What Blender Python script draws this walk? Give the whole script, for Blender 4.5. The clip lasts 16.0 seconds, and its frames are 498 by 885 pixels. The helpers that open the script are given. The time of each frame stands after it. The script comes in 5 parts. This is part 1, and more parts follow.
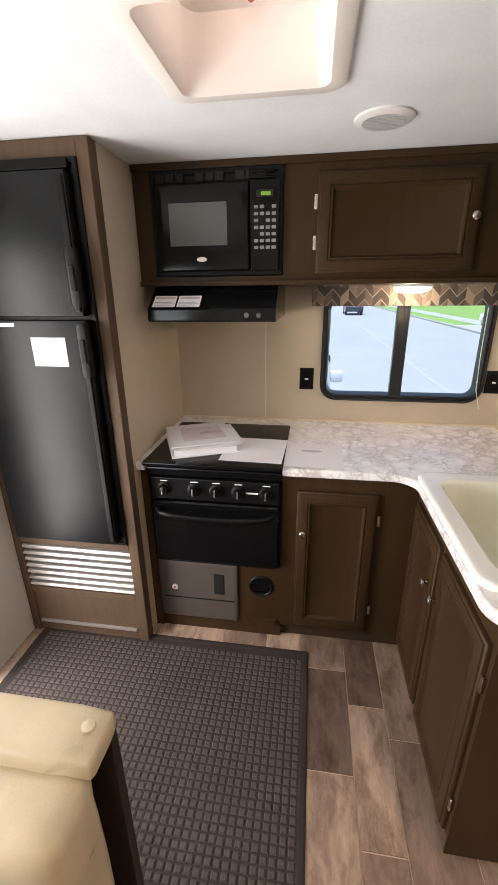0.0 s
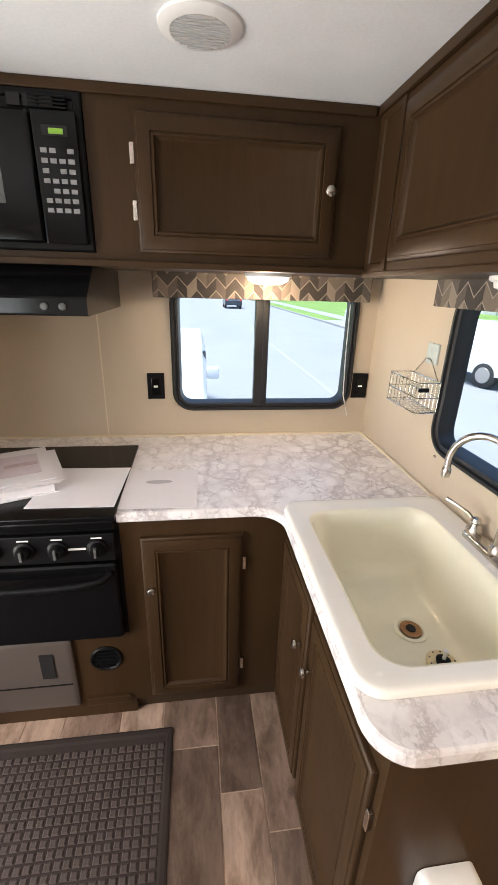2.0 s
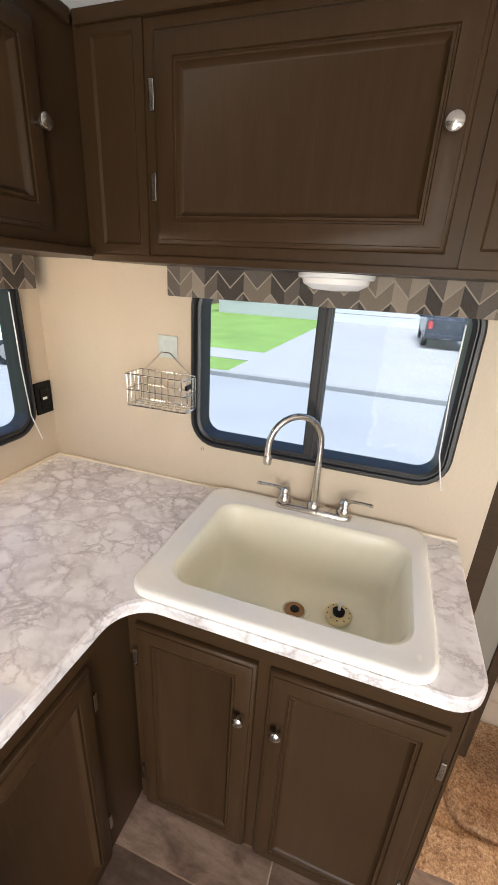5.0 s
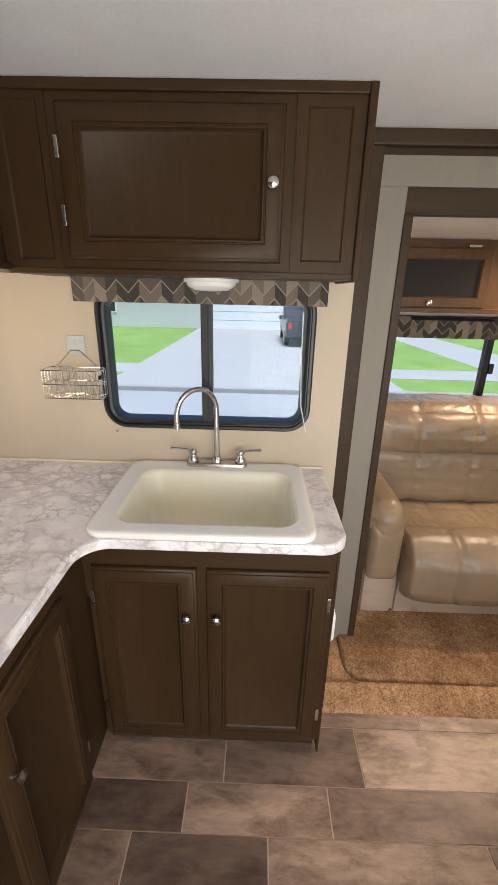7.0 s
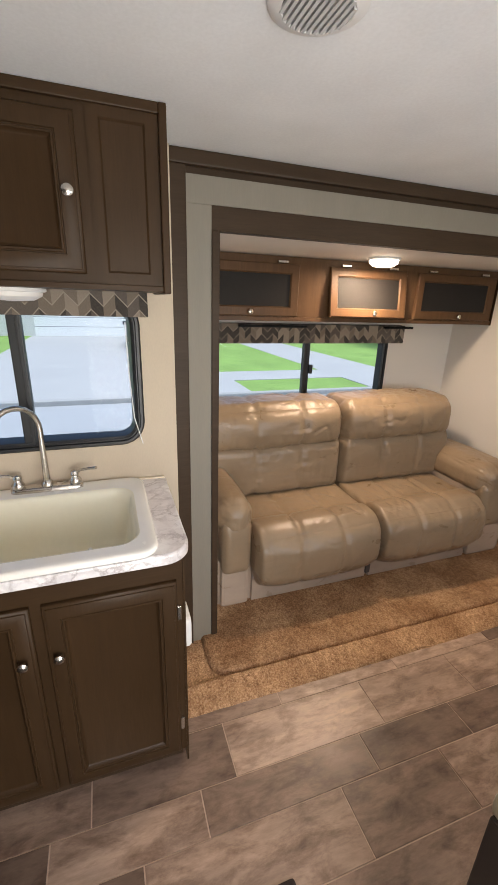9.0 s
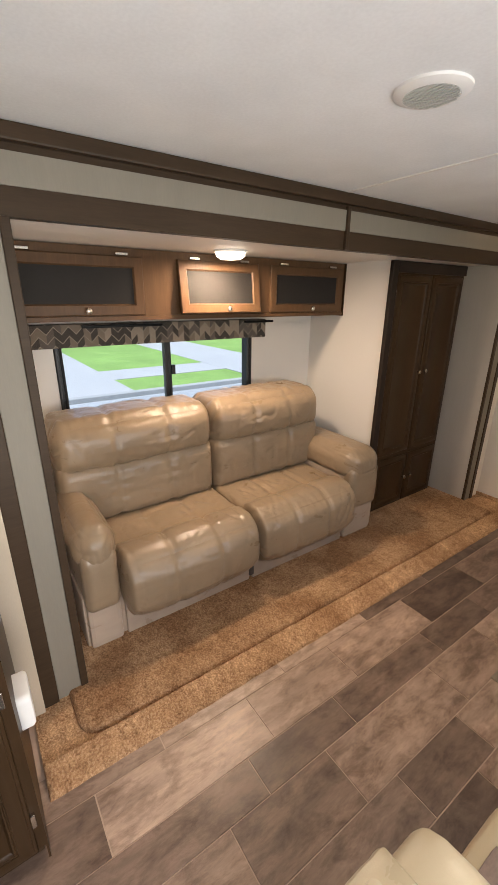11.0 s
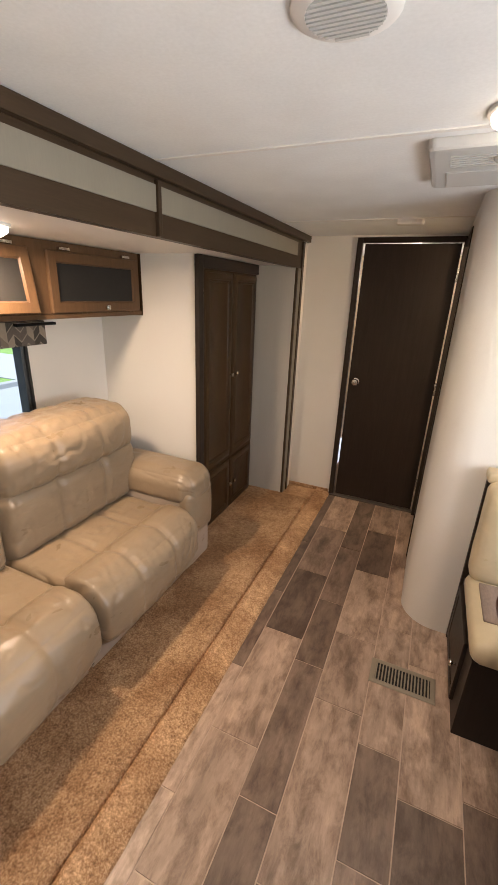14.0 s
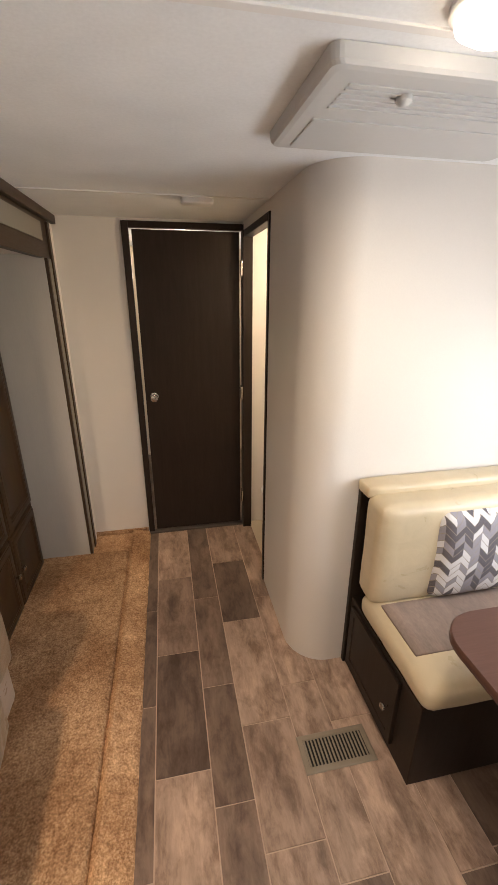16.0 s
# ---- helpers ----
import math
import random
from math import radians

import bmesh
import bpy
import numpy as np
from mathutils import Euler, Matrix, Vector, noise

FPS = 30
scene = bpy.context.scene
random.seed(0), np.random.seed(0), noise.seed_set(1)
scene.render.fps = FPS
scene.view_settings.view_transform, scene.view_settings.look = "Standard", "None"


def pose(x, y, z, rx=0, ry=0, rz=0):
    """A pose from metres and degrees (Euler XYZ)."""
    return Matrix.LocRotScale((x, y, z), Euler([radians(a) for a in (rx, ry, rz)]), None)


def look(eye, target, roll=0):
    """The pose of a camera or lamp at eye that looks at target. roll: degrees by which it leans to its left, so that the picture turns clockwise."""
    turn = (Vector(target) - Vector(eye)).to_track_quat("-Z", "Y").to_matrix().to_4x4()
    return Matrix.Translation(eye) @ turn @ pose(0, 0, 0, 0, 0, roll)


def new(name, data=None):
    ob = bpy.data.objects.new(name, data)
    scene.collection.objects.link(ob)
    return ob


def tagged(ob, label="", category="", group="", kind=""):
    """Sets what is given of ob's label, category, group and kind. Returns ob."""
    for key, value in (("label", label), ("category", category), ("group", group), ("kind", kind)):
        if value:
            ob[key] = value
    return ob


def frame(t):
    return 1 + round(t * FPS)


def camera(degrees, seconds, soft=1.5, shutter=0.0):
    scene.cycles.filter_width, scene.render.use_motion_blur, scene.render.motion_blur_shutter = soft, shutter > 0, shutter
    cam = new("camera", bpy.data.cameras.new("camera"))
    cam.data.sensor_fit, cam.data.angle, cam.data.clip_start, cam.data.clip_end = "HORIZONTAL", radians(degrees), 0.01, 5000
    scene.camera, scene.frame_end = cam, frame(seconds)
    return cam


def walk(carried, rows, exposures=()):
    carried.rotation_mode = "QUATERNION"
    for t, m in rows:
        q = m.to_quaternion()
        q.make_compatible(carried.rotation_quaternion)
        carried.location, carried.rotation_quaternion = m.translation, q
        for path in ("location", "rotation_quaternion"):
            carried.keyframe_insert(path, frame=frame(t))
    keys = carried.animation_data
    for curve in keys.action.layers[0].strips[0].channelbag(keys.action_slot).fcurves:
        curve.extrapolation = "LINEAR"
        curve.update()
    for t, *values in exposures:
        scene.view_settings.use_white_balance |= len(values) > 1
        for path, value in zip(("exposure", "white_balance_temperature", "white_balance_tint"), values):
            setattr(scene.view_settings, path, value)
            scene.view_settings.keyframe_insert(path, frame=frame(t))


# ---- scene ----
cam = camera(63.1, 16.0)
METRES, EYE, TILT, LEAN, TURN = 3.5, 1.55, 0.0, 0.0, 5.2
PATH = [
    (0, (0.245, 0.262, 1.548), (-0.04, 2.115, 0.852), -0.6),
    (0.5, (0.268, 0.289, 1.534), (0.076, 2.156, 0.845), -0.1),
    (1, (0.32, 0.402, 1.543), (0.225, 2.274, 0.848), 0.4),
    (1.5, (0.392, 0.537, 1.543), (0.412, 2.418, 0.866), 1.2),
    (2, (0.397, 0.649, 1.533), (0.65, 2.497, 0.81), 1.7),
    (2.5, (0.34, 0.823, 1.549), (0.935, 2.586, 0.815), 1.0),
    (3, (0.328, 0.987, 1.537), (1.17, 2.656, 0.825), 2.0),
    (3.5, (0.365, 1.142, 1.546), (1.428, 2.691, 0.86), 3.2),
    (4, (0.304, 1.246, 1.564), (1.703, 2.487, 0.856), 3.1),
    (4.5, (0.17, 1.288, 1.544), (1.84, 2.113, 0.816), 2.5),
    (4.7, (0.129, 1.285, 1.546), (1.846, 1.995, 0.807), 2.9),
    (7, (-0.283, 1.271, 1.526), (1.594, 1.302, 0.834), 1.3),
    (7.5, (-0.294, 1.27, 1.527), (1.586, 1.126, 0.86), 1.7),
    (8, (-0.293, 1.242, 1.542), (1.567, 0.925, 0.879), 1.8),
    (8.5, (-0.297, 1.212, 1.543), (1.532, 0.737, 0.888), 1.9),
    (9, (-0.303, 1.191, 1.545), (1.477, 0.554, 0.893), 1.9),
    (11.3, (-0.204, 0.929, 1.572), (1.296, -0.21, 0.897), 0.7),
    (11.5, (-0.191, 0.913, 1.563), (1.276, -0.269, 0.891), 0.9),
    (12, (-0.14, 0.904, 1.557), (1.201, -0.412, 0.871), 0.7),
    (12.5, (-0.04, 0.953, 1.57), (1.098, -0.535, 0.869), 0.3),
    (13, (0.063, 1.006, 1.569), (1.002, -0.61, 0.857), 0.0),
    (13.5, (0.16, 0.96, 1.579), (0.967, -0.721, 0.856), 0.8),
    (14, (0.251, 0.771, 1.602), (0.994, -0.951, 0.908), 2.2),
    (14.5, (0.335, 0.629, 1.595), (0.85, -1.166, 0.879), 2.1),
    (15, (0.48, 0.513, 1.607), (0.608, -1.359, 0.916), -0.6),
    (15.5, (0.615, 0.381, 1.603), (0.49, -1.493, 0.917), -0.7),
    (16, (0.647, 0.202, 1.62), (0.278, -1.636, 0.923), 0.2),
]
walk(cam, [(t, look(eye, target, roll)) for t, eye, target, roll in PATH], [(0, 1.1), (2, 1.28), (4, 1.17), (5, 1.08), (7, 0.82), (9, 0.8), (12, 1.15), (14, 1.28), (16, 1.25)])

# ---- world and light ----
world = bpy.data.worlds.new("sky")
scene.world = world
world.use_nodes = True
wn = world.node_tree
sky = wn.nodes.new("ShaderNodeTexSky")
sky.sky_type = "NISHITA"
sky.sun_disc = False
sky.sun_elevation = radians(75)
sky.sun_rotation = radians(248)
wn.links.new(sky.outputs[0], wn.nodes["Background"].inputs[0])
wn.nodes["Background"].inputs[1].default_value = 0.15


def lamp(name, kind, m, energy, colour, size=0.1, size_y=None, angle=None):
    d = bpy.data.lights.new(name, kind)
    d.energy, d.color = energy, colour
    if kind == "AREA":
        d.shape, d.size, d.size_y = "RECTANGLE", size, size_y or size
    elif kind == "SUN":
        d.angle = angle
    else:
        d.shadow_soft_size = size
    ob = new(name, d)
    ob.matrix_world = m
    return ob


lamp("sun", "SUN", look((-5, -2, 20), (0, 0, 0)), 2.8, (1, 0.98, 0.96), angle=radians(25))
WARM = (1, 0.75, 0.53)
# daylight in the dinette window, the entrance and the roof vent
lamp("window_daylight", "AREA", look((-1.1, -0.25, 1.18), (0, -0.25, 0.9)), 8, (0.92, 0.95, 1), 1.1, 0.55)
lamp("entrance_daylight", "AREA", look((-1.1, 1.03, 0.95), (0, 1.03, 1.0)), 17, (1, 0.935, 0.89), 0.6, 1.5)
lamp("vent_daylight", "AREA", look((0.09, 1.25, 2.3), (0.09, 1.25, 0)), 2.4, (1, 0.95, 0.91), 0.33)
# electric lamps
lamp("slide_bulb", "AREA", pose(1.69, -0.25, 1.738), 9, WARM, 0.11)
lamp("ceiling_bulb", "AREA", pose(0.15, -0.45, 1.945), 2.6, (1, 0.82, 0.64), 0.11)
lamp("counter_bulb", "POINT", pose(0.66, 2.22, 1.515), 2.0, WARM, 0.03)
lamp("bath_bulb", "POINT", pose(-0.3, -1.85, 1.8), 7, (1, 0.8, 0.58), 0.06)
lamp("bedroom_bulb", "POINT", pose(0.5, -3.2, 1.8), 5, (1, 0.85, 0.7), 0.06)


# ---- materials ----
class Nodes:
    def __init__(self, name):
        self.m = bpy.data.materials.new(name)
        self.m.use_nodes = True
        self.t = self.m.node_tree
        self.b = self.t.nodes["Principled BSDF"]

    def add(self, kind, **values):
        n = self.t.nodes.new(kind)
        for k, v in values.items():
            n.inputs[k.replace("_", " ")].default_value = v
        return n

    def link(self, a, b):
        self.t.links.new(a, b)

    def math(self, op, a, b=None, c=None):
        n = self.t.nodes.new("ShaderNodeMath")
        n.operation = op
        for i, v in enumerate((a, b, c)):
            if v is None:
                continue
            if isinstance(v, (int, float)):
                n.inputs[i].default_value = v
            else:
                self.link(v, n.inputs[i])
        return n.outputs[0]

    def coords(self, stretch=(1, 1, 1), random_shift=False):
        src = self.add("ShaderNodeTexCoord").outputs["Object"]
        if random_shift:
            info = self.add("ShaderNodeObjectInfo")
            s = self.t.nodes.new("ShaderNodeVectorMath")
            s.operation = "MULTIPLY_ADD"
            s.inputs[1].default_value = (1, 1, 1)
            self.link(src, s.inputs[0])
            k = self.add("ShaderNodeCombineXYZ")
            r = self.math("MULTIPLY", info.outputs["Random"], 37.0)
            for i in range(3):
                self.link(r, k.inputs[i])
            self.link(k.outputs[0], s.inputs[2])
            src = s.outputs[0]
        mp = self.add("ShaderNodeMapping", Scale=stretch)
        self.link(src, mp.inputs[0])
        return mp.outputs[0]

    def noise(self, vec, scale, detail=4, rough=0.55, dist=0.0):
        n = self.add("ShaderNodeTexNoise", Scale=scale, Detail=detail, Roughness=rough, Distortion=dist)
        self.link(vec, n.inputs["Vector"])
        return n.outputs[0]

    def ramp(self, fac, stops, constant=False):
        r = self.t.nodes.new("ShaderNodeValToRGB")
        e = r.color_ramp.elements
        while len(e) < len(stops):
            e.new(0.5)
        for i, (p, c) in enumerate(stops):
            e[i].position, e[i].color = p, (*c, 1)
        if constant:
            r.color_ramp.interpolation = "CONSTANT"
        self.link(fac, r.inputs[0])
        return r.outputs[0]

    def mix(self, fac, a, b, kind="MIX"):
        n = self.t.nodes.new("ShaderNodeMix")
        n.data_type, n.blend_type = "RGBA", kind
        if isinstance(fac, (int, float)):
            n.inputs[0].default_value = fac
        else:
            self.link(fac, n.inputs[0])
        for i, v in ((6, a), (7, b)):
            if isinstance(v, tuple):
                n.inputs[i].default_value = (*v, 1)
            else:
                self.link(v, n.inputs[i])
        return n.outputs[2]

    def bump(self, height, strength, distance=0.002):
        n = self.add("ShaderNodeBump", Strength=strength, Distance=distance)
        self.link(height, n.inputs["Height"])
        self.link(n.outputs[0], self.b.inputs["Normal"])


def tone(c, k):
    return tuple(min(1, v * k) for v in c)


def surface(name, colour, rough=0.5, metal=0.0, var=0.15, scale=6.0, stretch=(1, 1, 1), fine=60.0, bump=0.15, spec=0.5, shift=False):
    """A surface with large stains and fine grain."""
    n = Nodes(name)
    v = n.coords(stretch, shift)
    big, small = n.noise(v, scale), n.noise(v, fine, 3)
    c = n.ramp(big, [(0.25, tone(colour, 1 - var)), (0.75, tone(colour, 1 + var))])
    c = n.mix(0.35, c, n.ramp(small, [(0.3, tone(colour, 1 - var)), (0.7, tone(colour, 1 + var))]))
    n.link(c, n.b.inputs["Base Color"])
    n.link(n.math("MULTIPLY_ADD", big, 0.18, rough - 0.09), n.b.inputs["Roughness"])
    n.b.inputs["Metallic"].default_value = metal
    n.b.inputs["Specular IOR Level"].default_value = spec
    if bump:
        n.bump(small, bump)
    return n.m


def wood(name, colour, axis, rough=0.38, var=0.3):
    st = [9, 9, 9]
    st[axis] = 0.7
    n = Nodes(name)
    v = n.coords(tuple(st))
    g = n.noise(v, 4.5, 8, 0.65, 0.6)
    f = n.noise(v, 26, 4, 0.7)
    big = n.noise(n.coords(), 2.2, 2)
    c = n.ramp(g, [(0.3, tone(colour, 1 - var)), (0.55, colour), (0.75, tone(colour, 1 + var))])
    c = n.mix(0.3, c, n.ramp(f, [(0.35, tone(colour, 0.6)), (0.65, tone(colour, 1.25))]))
    c = n.mix(0.35, c, n.ramp(big, [(0.3, tone(colour, 0.75)), (0.7, tone(colour, 1.2))]))
    n.link(c, n.b.inputs["Base Color"])
    n.link(n.math("MULTIPLY_ADD", f, 0.2, rough - 0.1), n.b.inputs["Roughness"])
    n.b.inputs["Specular IOR Level"].default_value = 0.16
    n.bump(f, 0.12, 0.001)
    return n.m


BROWN = (0.048, 0.0265, 0.0122)
M_WOODV = wood("brown wood upright grain", BROWN, 2)
M_WOODX = wood("brown wood grain along x", BROWN, 0)
M_WOODY = wood("brown wood grain along y", BROWN, 1)
M_FRIDGEWOOD = wood("grey brown laminate", (0.115, 0.074, 0.048), 2, 0.45)
M_DARKDOOR = wood("dark espresso laminate", (0.03, 0.021, 0.016), 2, 0.42, 0.35)
M_FASCIA = wood("dark brown trim", (0.055, 0.035, 0.021), 1, 0.4)
M_TABLE = wood("red brown laminate", (0.105, 0.055, 0.042), 0, 0.35, 0.2)
M_SLIDECAB = wood("warm brown wood", (0.105, 0.058, 0.03), 2, 0.33)
M_TINT = surface("smoked panel", (0.024, 0.022, 0.021), 0.55, bump=0, var=0.1, spec=0.12)
M_WALL = surface("beige woven wallpaper", (0.56, 0.47, 0.355), 0.62, var=0.07, scale=5, stretch=(1, 1, 0.35), fine=260, bump=0.25)
M_WHITEWALL = surface("pale cream wall panel", (0.72, 0.68, 0.63), 0.55, var=0.03, scale=2.5, fine=180, bump=0.1)
M_JAMB = surface("pale greige vinyl panel", (0.225, 0.2, 0.16), 0.55, var=0.07, scale=7, stretch=(3, 3, 0.3), fine=90, bump=0.1)
M_CEIL = surface("mottled white ceiling panel", (0.84, 0.86, 0.87), 0.6, var=0.085, scale=4.5, fine=120, bump=0.12)
# darker version of the pale wall: the far end's shade is in the colour
M_WALLSHADED = surface("pale wall panel in a shaded tone", (0.46, 0.43, 0.385), 0.55, var=0.06, scale=5, stretch=(3, 3, 0.3), fine=90, bump=0.1)
M_BLACK = surface("black plastic", (0.006, 0.006, 0.0065), 0.35, var=0.2, fine=400, bump=0.05, spec=0.15)
M_BLACKGLOSS = surface("glossy black enamel", (0.004, 0.004, 0.0045), 0.14, var=0.2, bump=0, spec=0.2)
M_FRIDGE = surface("pebbled black steel", (0.005, 0.0055, 0.0065), 0.33, var=0.3, scale=9, fine=320, bump=0.35, spec=0.24)
M_WINFRAME = surface("black window rubber", (0.013, 0.014, 0.016), 0.4, var=0.2, fine=200, bump=0.08)
M_GREYBROWN = surface("brown grey furnace steel", (0.085, 0.068, 0.06), 0.42, var=0.1, fine=200, bump=0.1)
M_GREYPANEL = surface("grey glass", (0.09, 0.092, 0.09), 0.15, var=0.1, bump=0)
M_CHROME = surface("brushed nickel", (0.62, 0.58, 0.53), 0.26, 1.0, var=0.08, bump=0.03)
M_WIRE = surface("chrome wire", (0.7, 0.66, 0.6), 0.2, 1.0, var=0.08, bump=0)
M_SILVER = surface("aluminium louvre", (0.45, 0.42, 0.40), 0.38, 0.6, var=0.1, stretch=(0.5, 8, 8), bump=0.05)
M_WHITE = surface("white plastic", (0.80, 0.79, 0.77), 0.4, var=0.03, bump=0.03)
# white plastic greyed so that the air conditioner's shaded underside is in the colour
M_ACPLASTIC = surface("greyed white plastic", (0.56, 0.56, 0.55), 0.45, var=0.04, bump=0.03)
M_PAPER = surface("white paper", (0.80, 0.775, 0.79), 0.7, var=0.03, bump=0.05)
M_PINK = surface("printed pink grey", (0.55, 0.42, 0.45), 0.6, var=0.2, scale=30, bump=0)
M_GREYINK = surface("grey print", (0.45, 0.43, 0.45), 0.6, bump=0)
M_SINK = surface("cream acrylic", (0.86, 0.82, 0.655), 0.24, var=0.03, scale=3, bump=0.02)
M_SINKRIM = surface("pale cream acrylic rim", (0.88, 0.86, 0.80), 0.25, var=0.02, bump=0.02)
M_GREEN = surface("green display", (0.25, 0.5, 0.05), 0.4, bump=0)
M_GROUT = surface("grout", (0.52, 0.38, 0.29), 0.8, var=0.12, bump=0.2)
M_CARD = surface("bathroom beige", (0.72, 0.62, 0.48), 0.6, var=0.04, bump=0.05)
M_VENT = surface("tan painted steel", (0.3, 0.25, 0.19), 0.45, 0.2, var=0.1, bump=0.1)
M_SHADE = surface("frosted lamp plastic", (0.85, 0.83, 0.8), 0.35, var=0.02, bump=0)
M_RUST = surface("rusty brown steel", (0.33, 0.17, 0.07), 0.5, 0.3, var=0.3, scale=40, bump=0.1)
M_STRAINER = surface("yellowed cream plastic", (0.68, 0.56, 0.32), 0.4, var=0.08, bump=0.03)
M_KEY = surface("dim keypad print", (0.22, 0.22, 0.22), 0.5, bump=0)
# black painted for the shade inside holes and slots; also the black display
M_DEEPBLACK = surface("deep black of shaded hollows and the display", (0.004, 0.004, 0.004), 0.7, bump=0)


def leather(name, colour, crease=0.0):
    n = Nodes(name)
    v = n.coords()
    big, wr, pore = n.noise(v, 3.0), n.noise(n.coords((1, 0.6, 1.5)), 9, 5, 0.55, 0.8), n.noise(v, 330, 2)
    c = n.ramp(big, [(0.3, tone(colour, 0.86)), (0.7, tone(colour, 1.12))])
    c = n.mix(0.25, c, n.ramp(wr, [(0.35, tone(colour, 0.8)), (0.6, tone(colour, 1.1))]))
    n.link(c, n.b.inputs["Base Color"])
    n.link(n.math("MULTIPLY_ADD", wr, 0.22, 0.20), n.b.inputs["Roughness"])
    h = n.math("MULTIPLY_ADD", pore, 0.12, n.math("MULTIPLY", wr, 1.0))
    if crease:
        # soft folds: ridges where a stretched noise crosses its middle
        fold = n.noise(n.coords((1.3, 0.8, 1.3)), 4.5, 2, 0.5, 0.6)
        ridge = n.math("MINIMUM", n.math("MULTIPLY", n.math("ABSOLUTE", n.math("SUBTRACT", fold, 0.5)), 9.0), 1.0)
        h = n.math("MULTIPLY_ADD", ridge, crease, h)
        n.bump(h, 0.4, 0.009)
    else:
        n.bump(h, 0.35, 0.006)
    return n.m


M_LEATHER = leather("tan leather", (0.272, 0.198, 0.128), 0.25)
M_SOFABASE = leather("pale taupe vinyl", (0.43, 0.34, 0.265))
M_CREAM = leather("cream vinyl", (0.58, 0.48, 0.32))
M_PATCH = surface("brown woven seat fabric", (0.25, 0.185, 0.15), 0.85, var=0.3, scale=26, stretch=(1.0, 0.35, 1), fine=190, bump=0.3)


def carpet(name, k=1.0):
    n = Nodes(name)
    v = n.coords()
    big, tuft, mid = n.noise(v, 3.5, 4), n.noise(v, 125, 3, 0.7), n.noise(v, 32, 3)
    c = n.ramp(tuft, [(0.32, tone((0.15, 0.076, 0.036), k)), (0.5, tone((0.48, 0.275, 0.145), k)), (0.66, tone((0.82, 0.56, 0.35), k))])
    c = n.mix(0.45, c, n.ramp(mid, [(0.35, tone((0.24, 0.14, 0.075), k)), (0.65, tone((0.54, 0.36, 0.21), k))]))
    c = n.mix(0.8, c, n.ramp(big, [(0.38, (0.58, 0.5, 0.44)), (0.58, (1.0, 1.0, 1.0))]), "MULTIPLY")
    n.link(c, n.b.inputs["Base Color"])
    n.b.inputs["Roughness"].default_value = 0.95
    n.b.inputs["Specular IOR Level"].default_value = 0.15
    n.bump(n.math("ADD", tuft, mid), 0.9, 0.008)
    return n.m


M_CARPET = carpet("brown cut pile carpet")
# same carpet with raised colours: the strip's brighter light is painted in
M_CARPETLIT = carpet("brown cut pile carpet in a lit tone", 1.25)


def plank_material():
    n = Nodes("weathered plank vinyl")
    info = n.add("ShaderNodeObjectInfo").outputs["Random"]
    v = n.coords((7, 1.4, 7), True)
    g, f = n.noise(v, 2.0, 6, 0.6, 0.4), n.noise(v, 14, 4, 0.7)
    blot = n.noise(n.coords((1.4, 0.6, 1), True), 11, 6, 0.68, 0.3)
    base = n.ramp(info, [(0.0, (0.19, 0.132, 0.102)), (0.35, (0.37, 0.262, 0.202)), (0.65, (0.56, 0.405, 0.312)), (1.0, (0.70, 0.515, 0.40))])
    c = n.mix(0.75, base, n.ramp(g, [(0.3, (0.45, 0.43, 0.42)), (0.65, (1.0, 0.98, 0.95))]), "MULTIPLY")
    c = n.mix(0.9, c, n.ramp(blot, [(0.34, (0.42, 0.37, 0.34)), (0.56, (1.0, 1.0, 1.0))]), "MULTIPLY")
    c = n.mix(0.5, c, n.ramp(f, [(0.32, (0.6, 0.58, 0.56)), (0.66, (1.0, 1.0, 1.0))]), "MULTIPLY")
    n.link(c, n.b.inputs["Base Color"])
    n.link(n.math("MULTIPLY_ADD", f, 0.16, 0.3), n.b.inputs["Roughness"])
    n.bump(f, 0.12, 0.001)
    return n.m


M_PLANK = plank_material()


